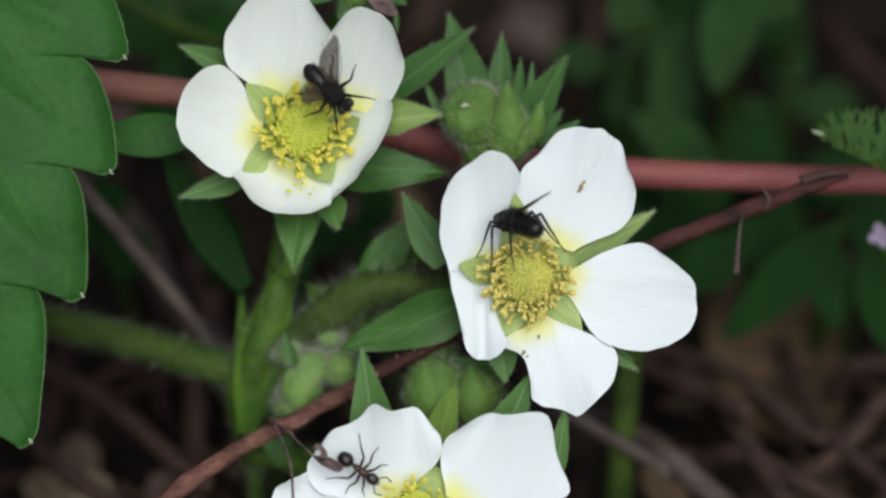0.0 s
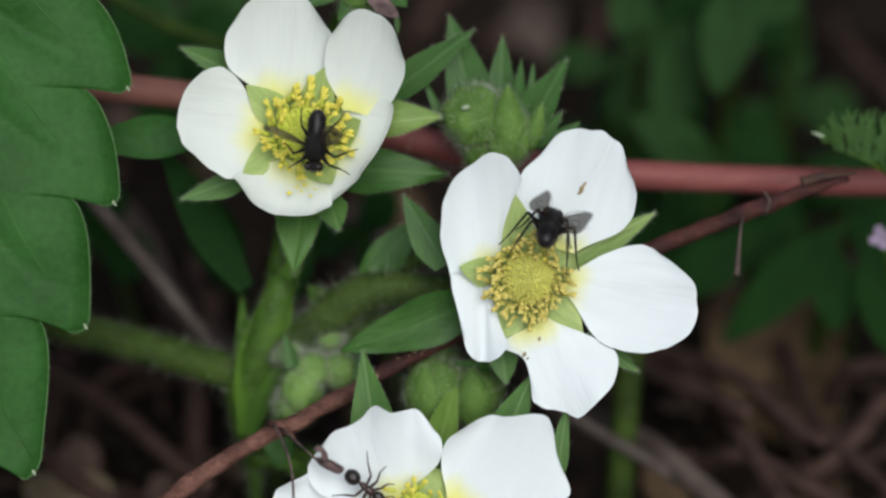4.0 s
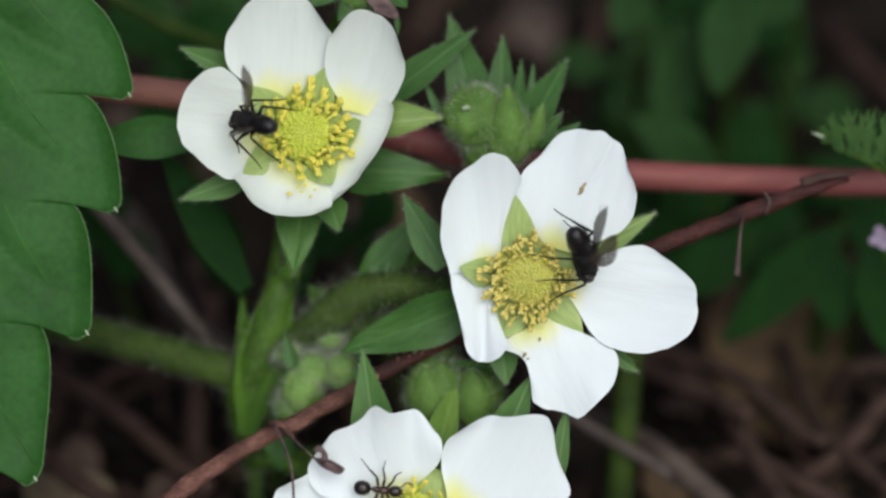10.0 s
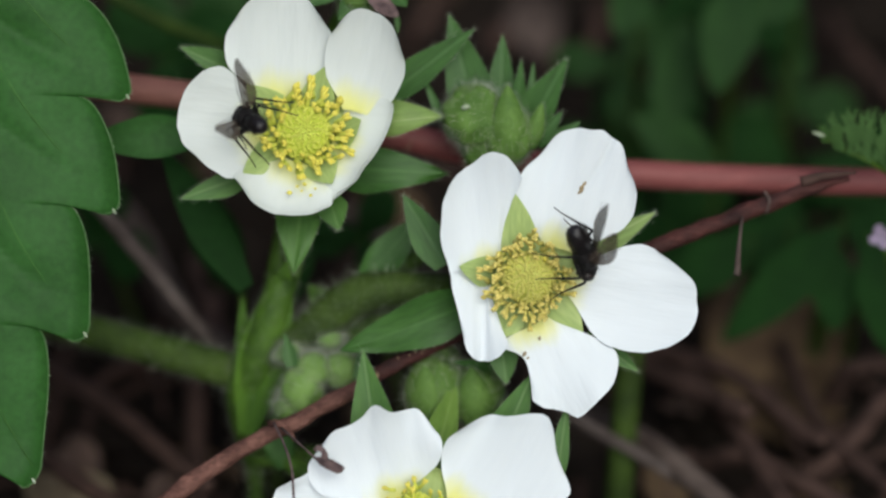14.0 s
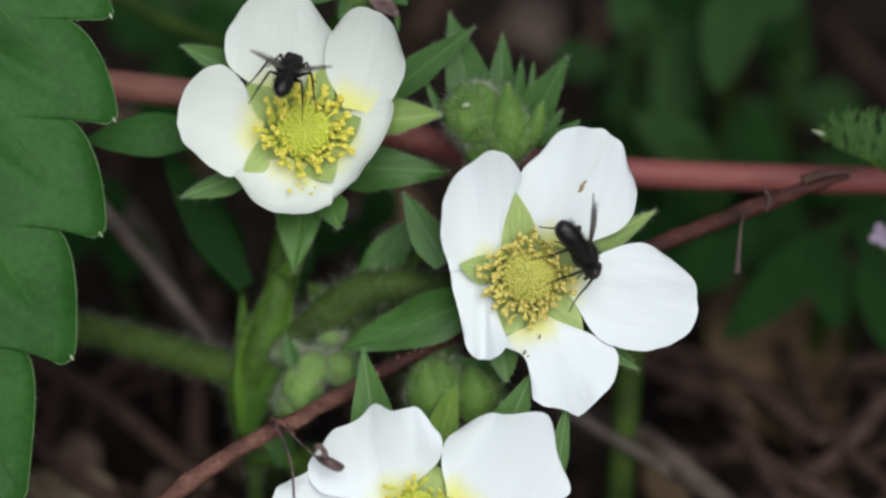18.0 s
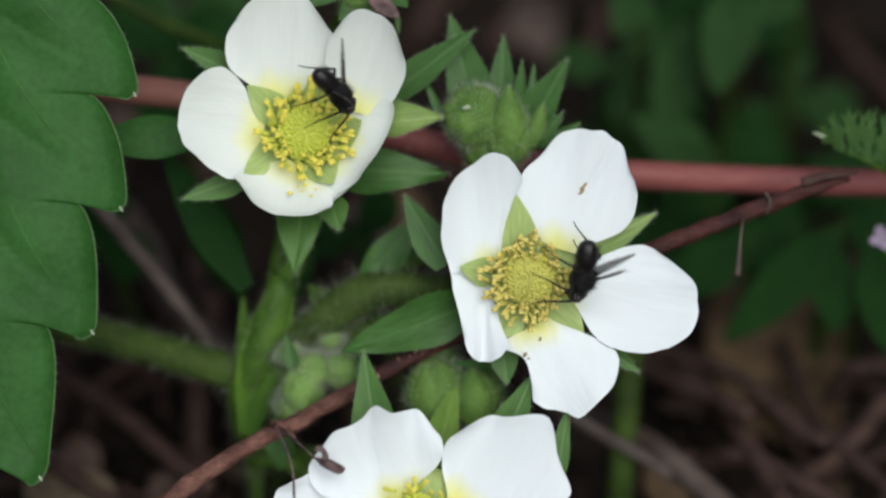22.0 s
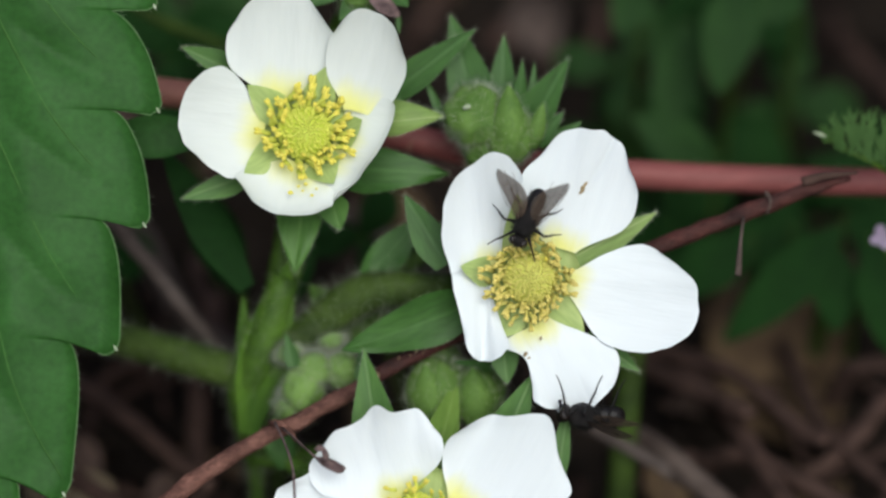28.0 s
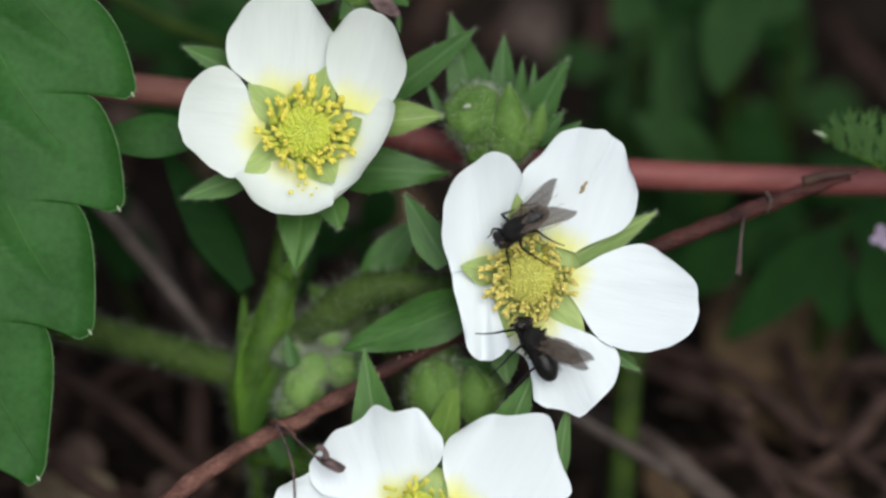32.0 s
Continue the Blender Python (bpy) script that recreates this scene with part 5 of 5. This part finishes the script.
# ---- what moves ----
# seconds, x, y and h of the thorax, turn of the head, pitch (head out), roll, where the tips of the left and right wing lie, how far the wings turn their faces up
FLY_A = [
    (0.0, 592, 168, 4, -45, 0, 0, 597, 68, 540, 185, 0.7, 0.8),
    (0.5, 600, 166, 4, -40, 0, 0, 566, 71, 538, 188, 0.7, 0.8),
    (1.0, 575, 160, 4, -94, 30, 0, 635, 95, 512, 78, 0.9, 0.9),
    (1.5, 558, 243, 4, -99, -5, 0, 628, 171, 490, 157, 0.9, 0.9),
    (2.0, 563, 256, 4, -87, -28, 5, 612, 214, 470, 233, 0.9, -0.1),
    (3.0, 560, 258, 4, -82, -24, 10, 606, 232, 463, 250, 0.8, -0.55),
    (3.5, 560, 263, 4, -84, -15, 10, 604, 246, 463, 256, 0.9, -0.7),
    (5.5, 538, 256, 4, -124, -5, 0, 624, 236, 500, 177, 0.9, 0.9),
    (6.0, 524, 268, 4, -106, -28, 5, 588, 243, 450, 214, 0.7, -0.3),
    (6.5, 525, 267, 4, -95, -34, 10, 573, 277, 432, 222, 0.9, -0.75),
    (7.0, 519, 268, 4, -97, -36, 10, 572, 262, 424, 233, 0.9, -0.8),
    (7.5, 516, 279, 4, -92, -32, 10, 548, 256, 417, 229, 0.9, -0.4),
    (8.0, 492, 254, 4, -153, 0, 0, 586, 256, 497, 153, 0.9, 0.9),
    (8.5, 457, 223, 4, -186, -35, 10, 480, 280, 486, 139, 0.9, -0.4),
    (9.0, 453, 227, 4, -182, -40, 10, 468, 275, 478, 130, 0.9, -0.85),
    (9.5, 448, 226, 4, -180, -42, 10, 448, 256, 475, 128, 0.9, -0.85),
    (10.0, 440, 214, 4, -192, -45, 10, 420, 246, 437, 118, 0.8, -0.6),
    (10.5, 438, 212, 4, -210, -62, 0, 391, 236, 427, 107, 1, 0.62),
    (14.0, 438, 210, 4, -210, -62, 0, 391, 236, 427, 107, 1, 0.62),
    (14.5, 438, 216, 4, -186, -30, 10, 425, 256, 463, 120, 0.8, -0.7),
    (15.5, 470, 180, 4, -235, -30, 0, 430, 200, 530, 110, 0.8, 0.8),
    (16.5, 511, 134, 4, -280, -62, 0, 452, 99, 597, 115, 0.75, 0.75),
    (17.5, 513, 134, 4, -280, -62, 0, 453, 99, 599, 117, 0.75, 0.75),
    (18.0, 514, 126, 4, -288, -50, 0, 452, 101, 592, 128, 0.15, 0.15),
    (18.5, 511, 132, 4, -280, -60, 0, 450, 99, 592, 115, 0.6, 0.6),
    (19.0, 533, 116, 4, -307, -15, 0, 457, 105, 592, 160, 0.5, 0.9),
    (19.5, 552, 123, 4, -307, -64, 0, 511, 65, 627, 148, 0.85, 0.85),
    (20.5, 550, 123, 4, -307, -64, 0, 516, 61, 630, 142, 0.85, 0.85),
    (21.0, 573, 131, 4, -345, -20, 0, 509, 78, 602, 200, -0.6, -0.3),
    (21.5, 602, 153, 4, -375, -10, 0, 543, 74, 586, 190, 0.5, 1),
    (22.0, 602, 166, 4, -408, -38, -55, 608, 72, 624, 186, 0.0, 0.7),
    (24.0, 600, 168, 4, -412, -38, -55, 615, 80, 624, 186, 0.0, 0.7),
    (24.4, 600, 165, 4, -402, -15, -40, 597, 77, 612, 195, 0.4, 0.9),
    (24.7, 590, 146, 4, -358, 0, 0, 511, 98, 586, 206, 0.7, 1),
    (25.0, 614, 96, 4, -322, 0, 0, 504, 113, 612, 191, 0.9, 1),
    (25.2, 598, 60, 4, -296, 0, 0, 509, 113, 633, 149, 1, 1),
    (25.5, 611, 20, 6, -284, 0, 0, 532, 82, 653, 113, 1, 1),
    (26.0, 660, -60, 12, -345, 0, 0, 620, -20, 650, 30, 0.8, 0.8),
    (26.6, 800, 140, 20, -420, 0, 0, 830, 60, 730, 90, 0.8, 0.8),
    (27.2, 930, 350, 8, -460, 0, 0, 1000, 290, 880, 275, 0.9, 0.9),
    (27.5, 934, 364, 6, -464, 0, 0, 1002, 303, 889, 290, 1, 1),
    (28.0, 930, 398, 4, -474, 0, 0, 1004, 325, 880, 300, 1, 1),
    (28.6, 925, 398, 4, -480, 0, 0, 982, 348, 879, 314, 1, 1),
    (29.0, 908, 412, 4, -494, -8, 38, 979, 375, 954, 319, 0.8, 0.9),
    (30.0, 907, 418, 4, -494, -8, 40, 968, 371, 931, 314, 0.8, 0.9),
    (31.5, 907, 418, 4, -494, -8, 40, 970, 375, 945, 314, 0.8, 0.9),
    (32.0, 911, 408, 4, -506, -8, 28, 1022, 375, 985, 318, 0.9, 1),
]
FLY_B = [
    (0.0, 914, 394, 4, 165, -56, 60, 975, 345, 962, 352, 0.1, 0.3),
    (0.5, 950, 400, 4, 92, 0, 0, 923, 432, 1000, 425, 0.9, 0.9),
    (1.0, 974, 396, 4, 72, -65, 0, 964, 354, 1033, 392, 1, 1),
    (2.0, 976, 394, 4, 72, -66, 0, 965, 338, 1046, 383, 1, 1),
    (6.0, 976, 394, 4, 72, -66, 0, 966, 339, 1048, 383, 1, 1),
    (6.5, 1002, 422, 4, -10, -58, -40, 990, 345, 1012, 385, 0.1, 0.6),
    (7.0, 1018, 424, 4, -30, -55, -50, 1009, 358, 1034, 405, 0.1, 0.6),
    (7.5, 1030, 442, 4, -52, -34, -62, 1020, 354, 1030, 400, 0.1, 0.3),
    (8.0, 1032, 454, 4, -62, -30, -62, 1030, 354, 1032, 408, 0.1, 0.3),
    (8.5, 1036, 455, 4, -68, -38, -60, 1064, 367, 1074, 412, -0.4, 0.8),
    (9.0, 1038, 458, 4, -72, -44, -56, 1072, 366, 1088, 416, -0.6, 1),
    (17.0, 1038, 456, 4, -72, -44, -56, 1075, 360, 1090, 414, -0.6, 1),
    (17.5, 1036, 456, 4, -72, -30, -62, 1060, 352, 1066, 380, 0.2, 0.4),
    (18.0, 1036, 454, 4, -56, -22, -65, 1048, 346, 1052, 360, 0.05, 0.2),
    (18.5, 1042, 480, 4, -88, -20, -70, 1085, 445, 1078, 478, 0.1, 0.6),
    (19.0, 1038, 484, 4, -98, -36, -68, 1092, 446, 1082, 474, 0.4, 0.45),
    (22.0, 1032, 492, 4, -104, -34, -66, 1119, 447, 1102, 476, 0.42, 0.42),
    (22.5, 1040, 500, 4, -88, -10, -50, 1093, 417, 1078, 470, 0.7, 0.9),
    (23.0, 1026, 528, 4, -114, -15, -66, 1125, 490, 1100, 512, 0.2, 0.6),
    (23.5, 1008, 526, 4, -113, -5, -25, 1090, 476, 1036, 448, 0.9, 0.9),
    (24.0, 988, 546, 4, -140, -10, -60, 1079, 561, 1062, 552, 0.4, 0.9),
    (25.5, 984, 546, 4, -140, -10, -60, 1081, 553, 1062, 548, 0.4, 0.9),
    (27.0, 1000, 560, 4, -120, 0, -10, 1088, 500, 1020, 465, 0.9, 0.9),
    (27.5, 1006, 576, 4, -114, 0, 0, 1088, 488, 1008, 463, 1, 1),
    (27.6, 1002, 580, 4, -116, 0, 0, 1085, 485, 1020, 460, 1, 1),
    (27.7, 1022, 618, 4, -140, 0, 0, 1125, 595, 1078, 536, 1, 1),
    (27.9, 1048, 620, 4, -140, 0, 0, 1152, 600, 1098, 550, 1, 1),
    (28.0, 1032, 737, 1, -186, 10, -80, 1128, 746, 1118, 768, 0.4, 0.4),
    (28.4, 1032, 738, 1, -186, 10, -80, 1126, 748, 1116, 770, 0.4, 0.4),
    (28.5, 1016, 728, 2, -195, 5, -25, 1100, 762, 1104, 760, 0.6, 0.6),
    (28.7, 1000, 716, 3, -204, 0, 20, 1082, 775, 1093, 748, 0.9, 0.9),
    (29.0, 990, 714, 3, -208, 0, 10, 1066, 770, 1082, 748, 1, 1),
    (29.5, 980, 688, 3, -212, 0, 22, 1055, 752, 1076, 736, 1, 1),
    (30.0, 994, 686, 3, -222, 0, 28, 1052, 774, 1084, 746, 1, 1),
    (30.3, 992, 683, 3, -224, 0, 28, 1052, 768, 1080, 748, 1, 1),
    (30.6, 970, 650, 3, -228, 0, 30, 1038, 728, 1062, 712, 1, 1),
    (31.0, 970, 632, 3, -242, 0, 48, 1062, 704, 1078, 690, 0.8, 1),
    (31.3, 966, 616, 3, -242, 0, 48, 1058, 684, 1070, 668, 0.8, 1),
    (31.8, 952, 613, 3, -240, 0, 50, 1050, 672, 1062, 656, 0.8, 1),
    (32.0, 944, 606, 3, -239, 0, 50, 1040, 652, 1048, 636, 0.8, 1),
]
# seconds, gaster x and y, head x and y
ANT = [
    (0.0, 611, 813, 667, 854), (0.5, 613, 815, 679, 854), (1.0, 625, 818, 696, 859), (1.5, 632, 821, 693, 862), (2.0, 626, 823, 677, 872), (3.0, 622, 833, 669, 876),
    (3.5, 627, 844, 668, 884), (5.5, 628, 851, 697, 859), (6.0, 638, 859, 704, 869), (7.0, 648, 867, 704, 870), (8.0, 659, 864, 705, 872), (8.5, 676, 847, 712, 884),
    (9.0, 643, 878, 700, 872), (9.5, 642, 876, 702, 869), (10.0, 642, 862, 704, 869), (11.0, 642, 866, 704, 872), (12.0, 624, 859, 700, 872), (12.6, 648, 857, 708, 876),
    (13.0, 662, 861, 708, 892), (13.3, 674, 864, 696, 915), (13.6, 691, 876, 704, 930), (14.0, 694, 915, 712, 968), (15.0, 700, 950, 735, 990), (32.0, 704, 954, 740, 994),
]
# seconds, sideways and downward sway of the toothed leaf
LEAF_SWAY = [(0.0, -6, -62), (0.5, -14, -84), (1.0, 9, -70), (1.5, 22, -30), (2.0, 27, 0), (2.5, -4, 10), (3.0, -26, 8), (3.5, -20, 4), (4.5, 10, -20), (5.5, 4, 3), (6.0, -65, 50), (6.5, -4, -24), (7.0, -12, 0),
             (7.5, 3, -17), (8.0, -2, -3), (8.5, 1, -4), (9.0, -11, 12), (9.5, -2, 9), (10.0, 1, 0), (10.5, -5, 6), (11.0, 3, -18), (11.5, -19, 11), (12.0, -2, 0), (12.5, 1, 2), (13.5, 4, -1), (14.0, -2, 5),
             (14.5, 6, 20), (15.5, -6, 4), (16.5, 4, 6), (17.0, 0, -3), (17.5, 3, 11), (18.0, -26, 48), (18.5, -5, 51), (19.0, -14, 22), (19.5, -14, 35), (20.0, 0, -12), (20.5, -5, 17), (21.0, 7, 9),
             (21.5, 6, -4), (22.0, 9, 0), (22.5, 4, 11), (23.0, 4, 2), (23.5, 7, -8), (24.0, 38, 35), (24.5, 20, -8), (25.0, 17, 6), (25.5, 18, 34), (26.5, 10, 6), (27.5, 7, -4), (28.0, 49, 29), (28.5, 7, 17),
             (29.0, 14, 6), (29.5, 29, 6), (30.0, 7, 22), (30.5, 24, -8), (31.0, -11, 20), (31.5, 6, 2), (32.0, 4, 2)]


def fly_rows(body, wings, rows, size, span):
    walk(body, [(r[0], facing(*r[1:7])) for r in rows])
    for wing, side, k in ((wings[0], 1, 7), (wings[1], -1, 9)):
        hinge = Vector((-0.35 * MM, side * 0.8 * MM, 0.72 * MM)) * size
        keys = []
        for r in rows:
            m = facing(*r[1:7])
            root = m @ hinge
            out = (root - FOCUS).dot(OUT)
            way = site(r[k], r[k + 1], out / MM) - root
            length = 5.7 * MM * size * span
            way += OUT * math.sqrt(max(length ** 2 - way.length_squared, 0.0))
            turn = m.to_3x3().inverted()
            x = -(turn @ way).normalized()
            face = turn @ OUT
            f = r[11 if side > 0 else 12]
            # below nought the wing turns its edge to the front
            z = Vector((0, 0, 1)).lerp(face, f) if f >= 0 else x.cross(face).normalized() * (-side * f) + face * (1 + f)
            z = (z - x * z.dot(x)).normalized()
            y = z.cross(x)
            keys.append((r[0], Matrix.Translation(hinge) @ Matrix((x, y, z)).transposed().to_4x4()))
        walk(wing, keys)


def leg_rows(legs, rows):
    """Legs step in two sets of three while the fly walks or turns, and stand while it sits."""
    for n, (leg, hip, side) in enumerate(legs):
        beat = side * (1 if n // 2 != 1 else -1)
        keys = [(0.0, 0.0)]
        for a, b in zip(rows, rows[1:]):
            go = math.hypot(b[1] - a[1], b[2] - a[2]) + 0.6 * abs(b[4] - a[4])
            if go > 14:
                for u, swing in ((0.25, 13), (0.5, 0), (0.75, -13)):
                    keys.append((a[0] + (b[0] - a[0]) * u, beat * swing))
            keys.append((b[0], 0.0))
        walk(leg, [(t, Matrix.Translation(hip) @ pose(0, 0, 0, 0, 0, w) @ Matrix.Translation(-hip)) for t, w in keys])


def motions():
    fly_rows(fly_a, wings_a, FLY_A, 0.92, 1.14)
    fly_rows(fly_b, wings_b, FLY_B, 1.03, 1.04)
    leg_rows(legs_a, FLY_A)
    leg_rows(legs_b, FLY_B)
    rows = []
    for t, gx, gy, hx, hy in ANT:
        turn = math.degrees(math.atan2(gy - hy, hx - gx))
        rows.append((t, facing(gx * 0.47 + hx * 0.53, gy * 0.47 + hy * 0.53, 4.5, turn, 0, 0)))
    walk(ant_a, rows)
    home = leaf.matrix_world.copy()
    walk(leaf, [(t, Matrix.Translation(RIGHT * (dx * STEP) - UP * (dy * STEP)) @ home) for t, dx, dy in LEAF_SWAY])


motions()
